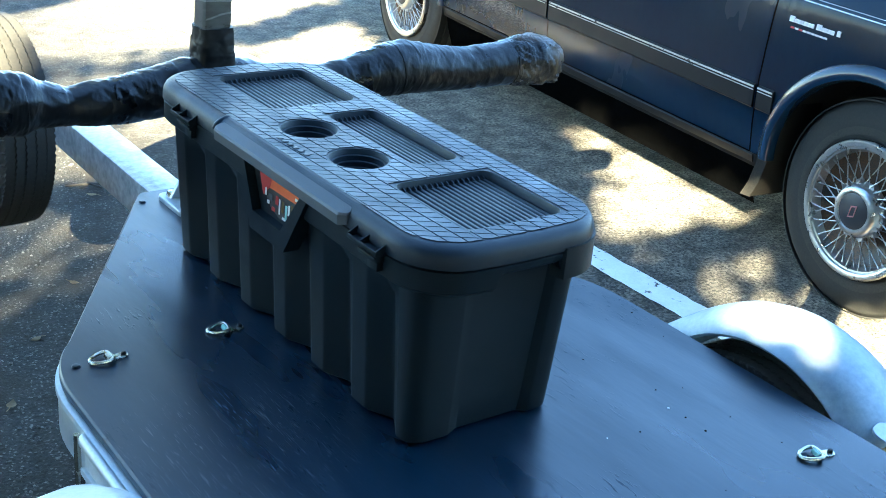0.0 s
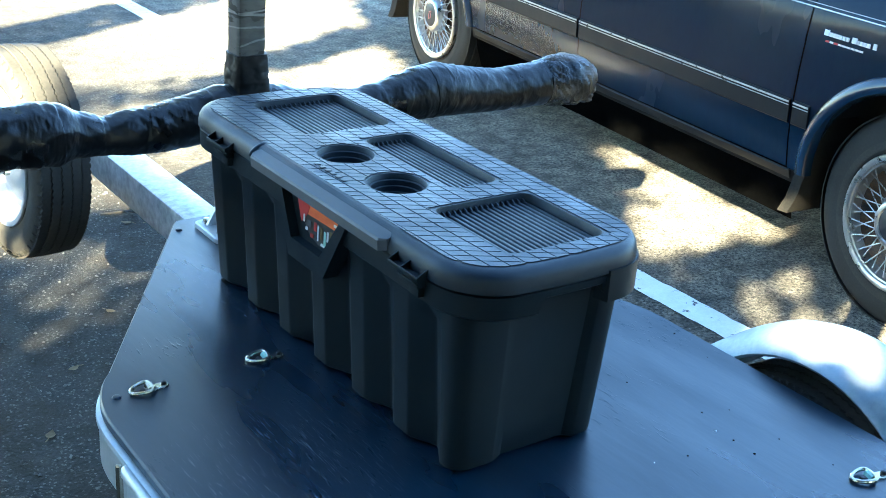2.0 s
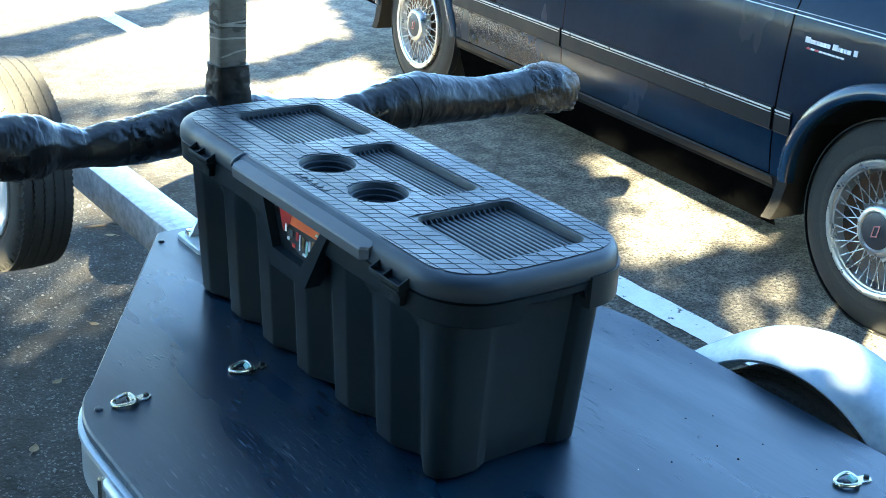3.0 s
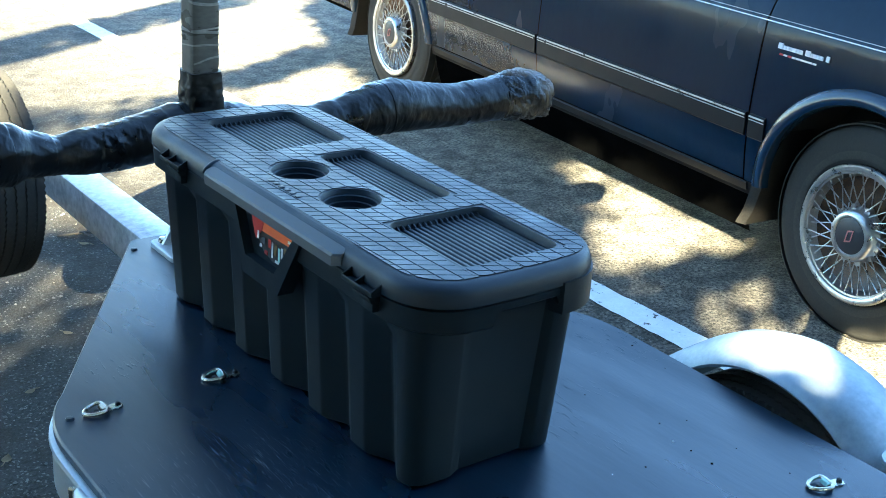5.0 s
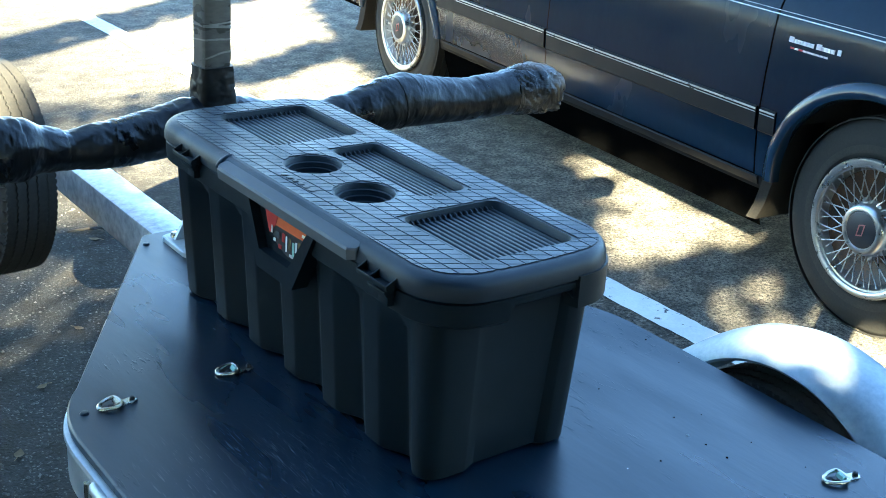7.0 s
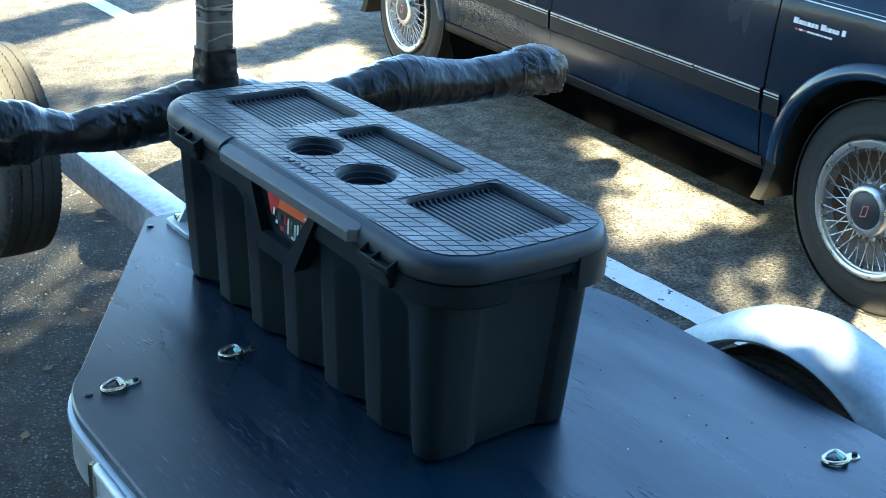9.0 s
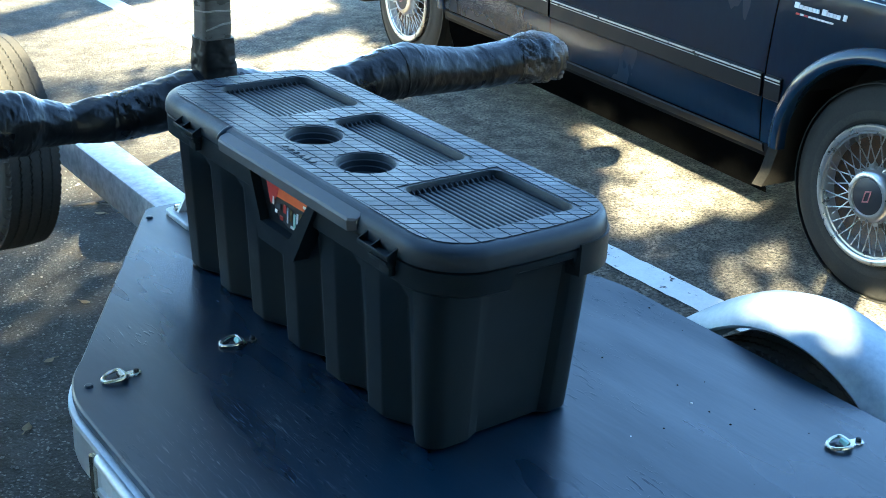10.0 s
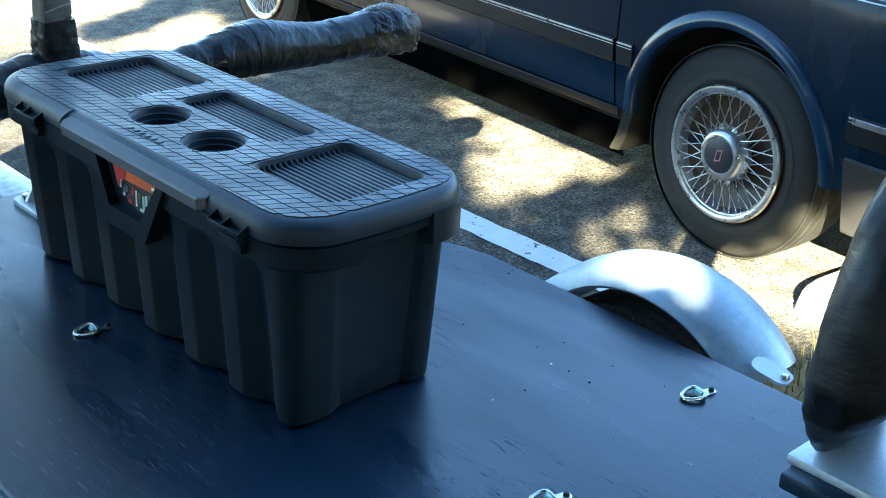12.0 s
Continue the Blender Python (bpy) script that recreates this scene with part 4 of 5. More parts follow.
part("tread_pattern", bm, plastic_sheen, lid, "raised slip-proof pattern", smooth=0)

# moulded name: plain raised bars in a thin frame
for k in range(6):
    bm = bmesh.new()
    y = 0.086 - k * 0.016
    box(bm, -0.090, -0.082, y - 0.0045, y + 0.0045, TOP + 0.0008, TOP + 0.0025, 0.0003)
    part("raised_mark", bm, plastic, lid)

# sloped grip panel along the front edge of the lid
bm = bmesh.new()
y0, y1 = -0.176, 0.196
prof = [(-0.1040, TOP + 0.0006), (-0.1110, TOP + 0.0012), (-0.1395, TOP - 0.0110), (-0.1418, TOP - 0.0145), (-0.1405, SEAM + 0.002), (-0.122, SEAM + 0.002)]
rings = []
for y, k in ((y0 - 0.010, 0.72), (y0, 1.0), (y1, 1.0), (y1 + 0.012, 0.72)):
    rings.append([Vector((-0.111 + (x + 0.111) * k, y, TOP - 0.002 + (z - TOP + 0.002) * (1 if k == 1 else 0.9))) for x, z in prof])
loft(bm, rings, True, True, True)
part("grip_panel", bm, plastic_worn, lid, "greyish scuffed grip panel", smooth=25)
bm = bmesh.new()                              # bump added beside the panel: its shape stands for a shaded notch
bmesh.ops.create_uvsphere(bm, u_segments=20, v_segments=12, radius=1.0)
bmesh.ops.transform(bm, matrix=Matrix.Translation((-0.1205, y1 + 0.013, TOP - 0.0085)) @ Matrix.Rotation(radians(-25), 4, "Y") @ Matrix.Diagonal((0.0185, 0.0065, 0.0085, 1)), verts=bm.verts)
part("notch_bump", bm, plastic_sheen, lid)


def latch(y, side=-1):
    m = Matrix.Translation((LX0 + 0.002, y, SEAM + 0.009)) @ Matrix.Diagonal((1 if side < 0 else -1, 0.93, 1, 1))
    ob = new("latch")
    ob.parent = storage
    for a, b, c, d_, e, f_, nm in ((-0.017, -0.0145, -0.038, 0.038, -0.010, -0.004, "latch_bar"), (-0.016, 0.006, -0.038, -0.0355, -0.010, 0.008, "latch_cheek"),
                                   (-0.016, 0.006, 0.0355, 0.038, -0.010, 0.008, "latch_cheek"), (-0.016, 0.006, 0.004, 0.0065, -0.010, 0.006, "latch_cheek"),
                                   (-0.015, 0.006, -0.037, 0.037, -0.012, -0.008, "latch_floor"), (-0.013, 0.004, -0.033, 0.012, -0.022, -0.0125, "latch_tongue"),
                                   (-0.009, 0.004, -0.030, -0.006, -0.036, -0.020, "latch_pull"), (-0.0165, -0.013, -0.034, 0.010, -0.0165, -0.0135, "latch_edge")):
        bm = bmesh.new()
        box(bm, a, b, c, d_, e, f_, 0.0006)
        if nm == "latch_cheek":                # cheeks slope down towards the front
            for v in bm.verts:
                if v.co.x < -0.01 and v.co.z > 0:
                    v.co.z = -0.003
        bmesh.ops.transform(bm, matrix=m, verts=bm.verts)
        part(nm, bm, plastic_shaded, ob)
    return ob


latch(-0.244)
latch(0.314)
# corner blocks that wrap the rim on the hinge side
for sign in (-1, 1):
    ring = [p for p in lid_ring(-0.003, 1.0) if p[0] > 0.088 and (p[1] < LY0 + 0.085 if sign < 0 else p[1] > LY1 - 0.085)]
    ring.sort(key=lambda p: math.atan2(p[1] * sign - (LY1 * sign if sign > 0 else LY0 * sign) + 0.12, p[0] - 0.06))
    back = [(x - (x - 0.02) * 0.10, y - (y - 0.045) * 0.05) for x, y in ring]
    bm = bmesh.new()
    loft(bm, [at_z(ring, RIMLO - 0.003), at_z(ring, SEAM + 0.006), at_z(back, SEAM + 0.006), at_z(back, RIMLO - 0.003), at_z(ring, RIMLO - 0.003)], False)
    for e in (0, -1):
        bm.faces.new([bm.verts.new(Vector((*p[e], z))) for p, z in ((ring, RIMLO - 0.003), (ring, SEAM + 0.006), (back, SEAM + 0.006), (back, RIMLO - 0.003))])
    bmesh.ops.remove_doubles(bm, verts=bm.verts, dist=1e-5)
    part("corner_block", bm, plastic_shaded, storage, smooth=25)

# carry handle frame with the product label behind it
hx = -0.131
bm = bmesh.new()
outer = [(0.121, SEAM - 0.001), (-0.084, SEAM - 0.001), (-0.024, 0.682), (0.082, 0.682)]
inner = [(0.106, SEAM - 0.002), (-0.064, SEAM - 0.002), (-0.012, 0.712), (0.074, 0.712)]
rings = [[Vector((hx + 0.022, y, z)) for y, z in outer], [Vector((hx - 0.001, y, z)) for y, z in outer], [Vector((hx - 0.004, y * 0.99, z)) for y, z in outer],
         [Vector((hx - 0.004, y, z)) for y, z in inner], [Vector((hx + 0.020, y, z)) for y, z in inner]]
loft(bm, rings, True)
part("handle_frame", bm, plastic_shaded, storage)


def label_piece(name, pts, off, mat, text=""):
    bm = bmesh.new()
    lo = [Vector((hx + 0.0060 - off, y, z)) for y, z in pts]
    hi = [Vector((hx + 0.0050 - off, y, z)) for y, z in pts]
    loft(bm, [lo, hi], True, True, True)
    return part(name, bm, mat, storage, text, smooth=0)


label_piece("label_back", [(0.112, 0.781), (-0.066, 0.781), (-0.014, 0.708), (0.078, 0.708)], -0.006, plastic_shaded)
label_piece("label_card", [(0.066, 0.776), (-0.062, 0.776), (-0.040, 0.742), (-0.020, 0.724), (0.006, 0.722), (0.034, 0.730), (0.050, 0.746)], 0.000, label_dark, "printed product label")
label_piece("label_band", [(0.067, 0.777), (-0.062, 0.777), (-0.056, 0.763), (0.058, 0.760)], 0.0012, label_orange, "orange printed band")
label_piece("label_band", [(0.068, 0.7775), (0.030, 0.7775), (0.036, 0.762), (0.054, 0.744), (0.058, 0.750)], 0.0018, label_red, "red printed edge")
for y, z, w, h, mat in ((0.046, 0.752, 0.004, 0.012, label_white), (0.038, 0.738, 0.006, 0.005, label_white), (0.030, 0.748, 0.010, 0.010, plastic_worn), (0.012, 0.749, 0.007, 0.013, label_red),
                        (0.004, 0.742, 0.003, 0.024, label_white), (-0.006, 0.745, 0.006, 0.018, soil), (-0.016, 0.740, 0.005, 0.022, green_tag), (-0.024, 0.746, 0.004, 0.016, label_white),
                        (-0.033, 0.750, 0.006, 0.014, soil), (-0.042, 0.754, 0.005, 0.012, label_red), (0.022, 0.732, 0.009, 0.006, label_red), (-0.046, 0.770, 0.010, 0.004, label_white),
                        (-0.010, 0.728, 0.010, 0.004, label_white)):
    label_piece("label_mark", [(y + w / 2, z + h / 2), (y - w / 2, z + h / 2), (y - w / 2 + 0.001, z - h / 2), (y + w / 2 + 0.001, z - h / 2)], 0.0024, mat)

# ---- parked car ----
YAW = 0.109
# local axes: u to the rear, w into the car, z up; origin below the near front hub
CAR = Matrix(((math.sin(YAW), math.cos(YAW), 0, 1.813), (math.cos(YAW), -math.sin(YAW), 0, 0.340), (0, 0, 1, 0), (0, 0, 0, 1)))
# u x w points down, so the parts are laid in place point by point
car = thing("parked_car", "dark navy sedan with wire wheel covers, parked on the asphalt", "car")
BASE = 2.664
WIDTH = 1.74
HUB = 0.30


def C(u, w, z):
    return CAR @ Vector((u, w, z))


def side_w(z):
    """How far the body side stands in from its widest line, by height."""
    table = ((0.16, 0.050), (0.24, 0.022), (0.288, 0.012), (0.33, 0.002), (0.42, -0.011), (0.52, -0.018), (0.62, -0.016), (0.72, -0.010), (0.797, -0.003), (0.84, 0.014), (0.90, 0.043), (0.93, 0.060))
    for (a, wa), (b, wb) in zip(table, table[1:]):
        if z <= b:
            t = max(0, (z - a) / (b - a))
            return wa + (wb - wa) * t
    return 0.06


ARCH = 0.372


def low_edge(u, sill):
    for c in (0.0, BASE):
        if abs(u - c) < ARCH:
            return max(sill, HUB + 0.015 + math.sqrt(ARCH ** 2 - (u - c) ** 2))
    return sill


def side_panel(name, u0, u1, z0, z1, mat, near=True, label=""):
    bm = bmesh.new()
    cuts = {u0, u1}
    n = max(2, int((u1 - u0) / 0.03))
    cuts |= {u0 + (u1 - u0) * i / n for i in range(n + 1)}
    for c in (0.0, BASE):
        for k in range(33):
            u = c + ARCH * 0.9999 * math.cos(math.pi * k / 32)
            if u0 < u < u1:
                cuts.add(u)
    us = sorted(cuts)
    zs = 14
    cols = []
    for u in us:
        lo = low_edge(u, z0)
        col = []
        for k in range(zs + 1):
            z = lo + (z1 - lo) * k / zs
            w = side_w(z)
            nose = max(0, -u - 0.45) ** 2 * 0.25 + max(0, u - BASE - 0.5) ** 2 * 0.10
            w += nose
            col.append(C(u, w if near else WIDTH - w, z))
        cols.append(col)
    loft(bm, cols, False)
    ret = bmesh.ops.solidify(bm, geom=bm.faces[:], thickness=0.004)
    return part(name, bm, mat, car, label, smooth=40)


for near in (True, False):
    side_panel("front_fender", -0.95, 0.412, 0.33, 0.93, paint, near)
    side_panel("front_door", 0.418, 1.497, 0.333, 0.93, paint, near)
    side_panel("rear_door", 1.503, 2.40, 0.333, 0.93, paint, near)
    side_panel("rear_quarter", 2.406, 3.75, 0.33, 0.93, paint, near)
    # added panel with the sill's shade in its colour; also cuts the sun
    side_panel("sill_shade_skirt", 0.40, BASE - 0.40, 0.165, 0.287, underside, near, "near-black strip standing in for the shade below the sill")
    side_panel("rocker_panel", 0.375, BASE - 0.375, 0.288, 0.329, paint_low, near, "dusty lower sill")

# dark inner shell, floor, hood, roof and glass
bm = bmesh.new()


def car_box(bm, u0, u1, w0, w1, z0, z1):
    vs = [bm.verts.new(C(u, w, z)) for u in (u0, u1) for w in (w0, w1) for z in (z0, z1)]
    for q in ((0, 1, 3, 2), (4, 6, 7, 5), (0, 4, 5, 1), (2, 3, 7, 6), (0, 2, 6, 4), (1, 5, 7, 3)):
        bm.faces.new([vs[i] for i in q])


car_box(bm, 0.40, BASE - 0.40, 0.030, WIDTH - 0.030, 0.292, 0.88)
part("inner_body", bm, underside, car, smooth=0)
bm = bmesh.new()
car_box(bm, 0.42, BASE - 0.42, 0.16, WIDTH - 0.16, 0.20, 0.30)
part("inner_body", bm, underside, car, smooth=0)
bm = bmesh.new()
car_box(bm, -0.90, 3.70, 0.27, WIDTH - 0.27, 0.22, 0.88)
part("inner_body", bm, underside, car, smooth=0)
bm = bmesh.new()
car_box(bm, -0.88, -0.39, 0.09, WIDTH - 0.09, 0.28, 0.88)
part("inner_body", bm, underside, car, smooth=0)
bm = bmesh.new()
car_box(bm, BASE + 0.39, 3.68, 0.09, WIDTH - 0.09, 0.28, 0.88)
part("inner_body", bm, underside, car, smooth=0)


def top_skin(name, rows, mat):
    """A crowned panel across the car from rows of (u, edge in from the side, edge height, crown)."""
    bm = bmesh.new()
    rings = []
    for u, e, z, crown in rows:
        rings.append([C(u, e + (WIDTH - 2 * e) * k / 16, z + crown * (1 - (2 * k / 16 - 1) ** 2)) for k in range(17)])
    loft(bm, rings, False)
    bmesh.ops.solidify(bm, geom=bm.faces[:], thickness=0.004)
    return part(name, bm, mat, car, smooth=40)


top_skin("hood", [(-0.93, 0.10, 0.86, 0.02), (-0.75, 0.06, 0.915, 0.03), (-0.3, 0.058, 0.930, 0.04), (0.2, 0.058, 0.934, 0.05), (0.46, 0.058, 0.936, 0.05)], paint)
top_skin("trunk_lid", [(3.0, 0.058, 0.934, 0.05), (3.4, 0.06, 0.93, 0.04), (3.70, 0.09, 0.915, 0.03)], paint)
top_skin("roof", [(1.12, 0.24, 1.34, 0.03), (1.6, 0.22, 1.375, 0.035), (2.2, 0.22, 1.37, 0.035), (2.52, 0.24, 1.33, 0.03)], paint)
top_skin("windshield", [(0.47, 0.07, 0.936, 0.05), (1.115, 0.235, 1.335, 0.03)], glass)
top_skin("rear_window", [(2.525, 0.235, 1.325, 0.03), (2.99, 0.07, 0.936, 0.05)], glass)
for w0, w1 in ((0.062, 0.225), (WIDTH - 0.062, WIDTH - 0.225)):
    bm = bmesh.new()
    lo, hi = [(0.50, 0.934), (1.5, 0.934), (2.95, 0.934)], [(1.13, 1.338), (1.6, 1.37), (2.5, 1.328)]
    loft(bm, [[C(u, w0, z) for u, z in lo], [C(u, w1, z) for u, z in hi]], False)
    bmesh.ops.solidify(bm, geom=bm.faces[:], thickness=0.004)
    part("side_glass", bm, glass, car)
for u0, u1, z0, z1, nm in ((-1.02, -0.88, 0.42, 0.62, "front_bumper"), (3.70, 3.84, 0.42, 0.62, "rear_bumper")):
    bm = bmesh.new()
    car_box(bm, u0, u1, 0.12, WIDTH - 0.12, z0, z1)
    bmesh.ops.bevel(bm, geom=bm.edges[:], offset=0.02, segments=3, affect="EDGES")
    part(nm, bm, trim_grey, car)
for u, nm in ((-0.90, "front_panel"), (3.71, "rear_panel")):
    bm = bmesh.new()
    car_box(bm, u - 0.03, u + 0.03, 0.08, WIDTH - 0.08, 0.30, 0.88)
    part(nm, bm, paint, car)


def strip(name, u0, u1, z0, z1, proud, mat, label="", bevel=0.003, taper=0.0):
    """A moulding that follows the body side."""
    bm = bmesh.new()
    n = max(1, int((u1 - u0) / 0.12))
    rings = []
    for i in range(n + 1):
        u = u0 + (u1 - u0) * i / n
        nose = max(0, -u - 0.45) ** 2 * 0.25 + max(0, u - BASE - 0.5) ** 2 * 0.10
        w0, w1 = side_w(z0) + nose, side_w(z1) + nose
        rings.append([C(u, w0 + 0.002, z0), C(u, w0 - proud + bevel, z0), C(u, w0 - proud, z0 + bevel), C(u, w1 - proud, z1 - bevel), C(u, w1 - proud + bevel, z1), C(u, w1 + 0.002, z1)])
    loft(bm, rings, True, True, True)
    return part(name, bm, mat, car, label, smooth=30)


for u0, u1 in ((0.345, 0.408), (0.422, 1.493), (1.507, 2.29), (-0.90, -0.40), (3.05, 3.70)):
    strip("side_moulding", u0, u1, 0.464, 0.535, 0.007, moulding_dark, "dusty dark side moulding", 0.004)
    strip("moulding_trim", u0 + 0.002, u1 - 0.002, 0.5170, 0.5195, 0.0084, chrome, "", 0.0008)
    strip("moulding_trim", u0 + 0.002, u1 - 0.002, 0.5250, 0.5300, 0.0090, chrome, "thin chrome insert", 0.001)
strip("bumper_side", -0.93, -0.405, 0.215, 0.425, 0.010, trim_grey, "dark grey plastic bumper end", 0.006)
strip("moulding_trim", -0.90, -0.415, 0.514, 0.5300, 0.0105, chrome, "bright chrome strip", 0.001)
strip("pinstripe", -0.90, 3.6, 0.8005, 0.8035, 0.0012, white_mark, "thin white pinstripe", 0.0003)
strip("pinstripe", -0.90, 3.6, 0.8115, 0.8127, 0.0012, white_mark, "", 0.0003)
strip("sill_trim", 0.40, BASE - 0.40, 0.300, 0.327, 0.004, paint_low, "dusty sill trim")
# name badge on the fender as plain raised bars
at_u = 0.352
for k, wide in enumerate((0.017, 0.011, 0.008, 0.006, 0.012, 0.010, 0.010, 0.0, 0.017, 0.005, 0.011, 0.008, 0.012, 0.0, 0.012)):
    if wide:
        strip("badge_bar", at_u - wide, at_u, 0.7365, 0.752 if k in (0, 8, 14) else 0.7475, 0.003, white_mark, "white badge bar", 0.0006)
        at_u -= wide + 0.0028
    else:
        at_u -= 0.008
for k in range(9):
    u0 = 0.342 - k * 0.0155
    strip("badge_bar", u0 - 0.0125, u0, 0.7195, 0.7245, 0.002, red_mark if k in (0, 2) else white_mark, "", 0.0004)


def arch_lip(c):
    bm = bmesh.new()
    rings = []
    for k in range(41):
        a = radians(2 + 176 * k / 40)
        ring = []
        for dr, dw in ((0.012, 0.004), (0.008, -0.003), (0.000, -0.009), (-0.012, -0.013), (-0.024, -0.014), (-0.032, -0.011), (-0.036, -0.004), (-0.037, 0.02), (0.0, 0.03), (0.014, 0.012)):
            r = ARCH + dr
            z = HUB + 0.015 + r * math.sin(a)
            ring.append(C(c + r * math.cos(a), side_w(max(0.3, z)) + dw, z))
        rings.append(ring)
    loft(bm, rings, True, True, True)
    part("arch_lip", bm, paint, car, "flared wheel arch edge")
    bm = bmesh.new()                          # wheel well
    rings = []
    for w in (0.01, 0.26):
        rings.append([C(c + (ARCH + 0.004) * math.cos(radians(a)), w, HUB + 0.015 + (ARCH + 0.004) * math.sin(radians(a))) for a in range(0, 181, 6)])
    loft(bm, rings, False)
    back = [bm.verts.new(C(c + (ARCH + 0.004) * math.cos(radians(a)), 0.26, HUB + 0.015 + (ARCH + 0.004) * math.sin(radians(a)))) for a in range(0, 181, 6)]
    bm.faces.new(back)
    part("wheel_well", bm, rubber_dusty, car)


W_OUT = CAR.to_3x3() @ Vector((0, -1, 0))


def car_wheel(c, w_in):
    """Wire-spoke wheel cover on a dusty tyre; the cap's face lies at w_in."""
    width = 0.185
    near = w_in < 0.5
    sgn = 1 if near else -1
    out = W_OUT * sgn
    centre = C(c, w_in + sgn * (0.032 + width / 2), HUB)
    ob = new("wheel")
    ob.parent = car
    wheel(ob, centre, out, 0.303, 0.180, width, chrome, spokes=True, tyre_mat=rubber, lugs=100)
    e1 = CAR.to_3x3() @ Vector((1, 0, 0))
    e2 = Vector((0, 0, 1))
    face = C(c, w_in, HUB)

    def P(r, a, depth):
        return face + (e1 * math.cos(a) + e2 * math.sin(a)) * r - out * depth
    if not near:
        return ob
    # dusty ring on the sidewall
    bm = bmesh.new()
    lathe(bm, [(0.206, -0.0315), (0.216, -0.0302), (0.228, -0.0308)], face, out, 64)
    part("sidewall_band", bm, rubber_dusty, ob, "dusty brown sidewall ring")
    bm = bmesh.new()
    lathe(bm, [(0.192, -0.031), (0.194, -0.022), (0.190, -0.0165), (0.182, -0.0155), (0.175, -0.019), (0.173, -0.024), (0.168, -0.025), (0.164, -0.036), (0.158, -0.050)], face, out, 72)
    part("cover_ring", bm, chrome, ob, "chrome outer ring")
    bm = bmesh.new()
    lathe(bm, [(0.163, -0.046), (0.14, -0.066), (0.09, -0.075), (0.0, -0.075)], face, out, 48)
    part("cover_dish", bm, rusty_chrome, ob, "rust-spotted inner dish")
    for k in range(24):
        a = 2 * math.pi * k / 24
        for lay, (r0, d0, da, r1, d1) in enumerate(((0.074, 0.022, 0.27, 0.173, 0.030), (0.074, 0.034, -0.27, 0.171, 0.036))):
            bm = bmesh.new()
            p, q = P(r0, a + lay * 0.13, d0), P(r1, a + da + lay * 0.13, d1)
            tube(bm, [p, p.lerp(q, 0.88), p.lerp(q, 0.9), q], [0.0017, 0.0017, 0.003, 0.003], 6)
            part("spoke", bm, chrome, ob, smooth=60)
    bm = bmesh.new()
    lathe(bm, [(0.076, -0.050), (0.078, -0.034), (0.073, -0.027), (0.072, -0.014), (0.067, -0.005), (0.059, -0.0005), (0.053, -0.001), (0.051, -0.004), (0.0, -0.004)], face, out, 48)
    part("hub_cap", bm, chrome, ob)
    for k in range(10):
        bm = bmesh.new()
        a = 2 * math.pi * k / 10
        p = P(0.077, a, 0.026)
        tube(bm, [p, P(0.079, a, 0.044)], 0.009, 8)
        part("hub_lug", bm, chrome, ob)
    bm = bmesh.new()
    lathe(bm, [(0.050, -0.0035), (0.047, -0.002), (0.0, -0.0015)], face, out, 40)
    part("cap_centre", bm, cap_grey, ob, "dark grey cap centre")
    bm = bmesh.new()
    big, small = [(-0.012, -0.020), (0.008, -0.014), (0.013, 0.020), (-0.007, 0.014)], [(-0.009, -0.0155), (0.006, -0.011), (0.010, 0.0155), (-0.0045, 0.011)]
    loft(bm, [[face + e1 * -x + e2 * z - out * (0.0012 - h) for x, z in q] for q, h in ((big, 0), (big, 0.002), (small, 0.002), (small, 0))], True)
    part("cap_emblem", bm, emblem_pink, ob, "small pale red emblem frame")
    return ob


for c in (0.0, BASE):
    arch_lip(c)
    car_wheel(c, 0.0)
    car_wheel(c, WIDTH)
# mud flaps behind the wheels, curved at the foot
for c, reach in ((0.345, 0.20), (BASE + 0.33, 0.21)):
    bm = bmesh.new()
    rows = [(0.52, 0.0, 0.005), (0.42, 0.012, 0.0), (0.32, 0.014, -0.006), (0.25, 0.028, -0.010), (reach, 0.050, -0.012)]
    f_ = [[C(c + du + 0.012, w, z) for w in (dw, 0.05, 0.11, 0.17)] for z, du, dw in rows]
    b_ = [[C(c + du - 0.018, w, z) for w in (dw + 0.01, 0.05, 0.11, 0.17)] for z, du, dw in rows]
    rings = [a + list(reversed(b)) for a, b in zip(f_, b_)]
    loft(bm, rings, True, True, True)
    part("mud_flap", bm, flap_rubber, car, "dusty black rubber mud flap")
for z in (0.40, 0.47):
    bm = bmesh.new()
    lathe(bm, [(0, 0.004), (0.006, 0.003), (0.007, 0), (0, 0)], C(0.355, -0.004, z), W_OUT, 8)
    part("flap_screw", bm, chrome, car)

# ---- wheel stop and verge ----
stop = thing("wheel_stop", "pale concrete parking stop with rounded ends on the asphalt", "wheel stop")
bm = bmesh.new()
sect = [(-0.075, 0.0), (-0.070, 0.03), (-0.055, 0.095), (-0.035, 0.115), (0.035, 0.115), (0.055, 0.095), (0.070, 0.03), (0.075, 0.0)]
rings = []
for u, k in ((0.0, 0.30), (0.012, 0.58), (0.032, 0.80), (0.060, 0.93), (0.10, 1.0), (0.9, 1.0), (1.62, 1.0), (1.68, 0.8), (1.70, 0.45)):
    rings.append([Vector((1.69 + u, -0.07 + s * k - 0.10 * u, z * 0.74 * (0.15 + 0.85 * k))) for s, z in sect])
loft(bm, rings, True, True, True)
part("stop_body", bm, concrete, stop)
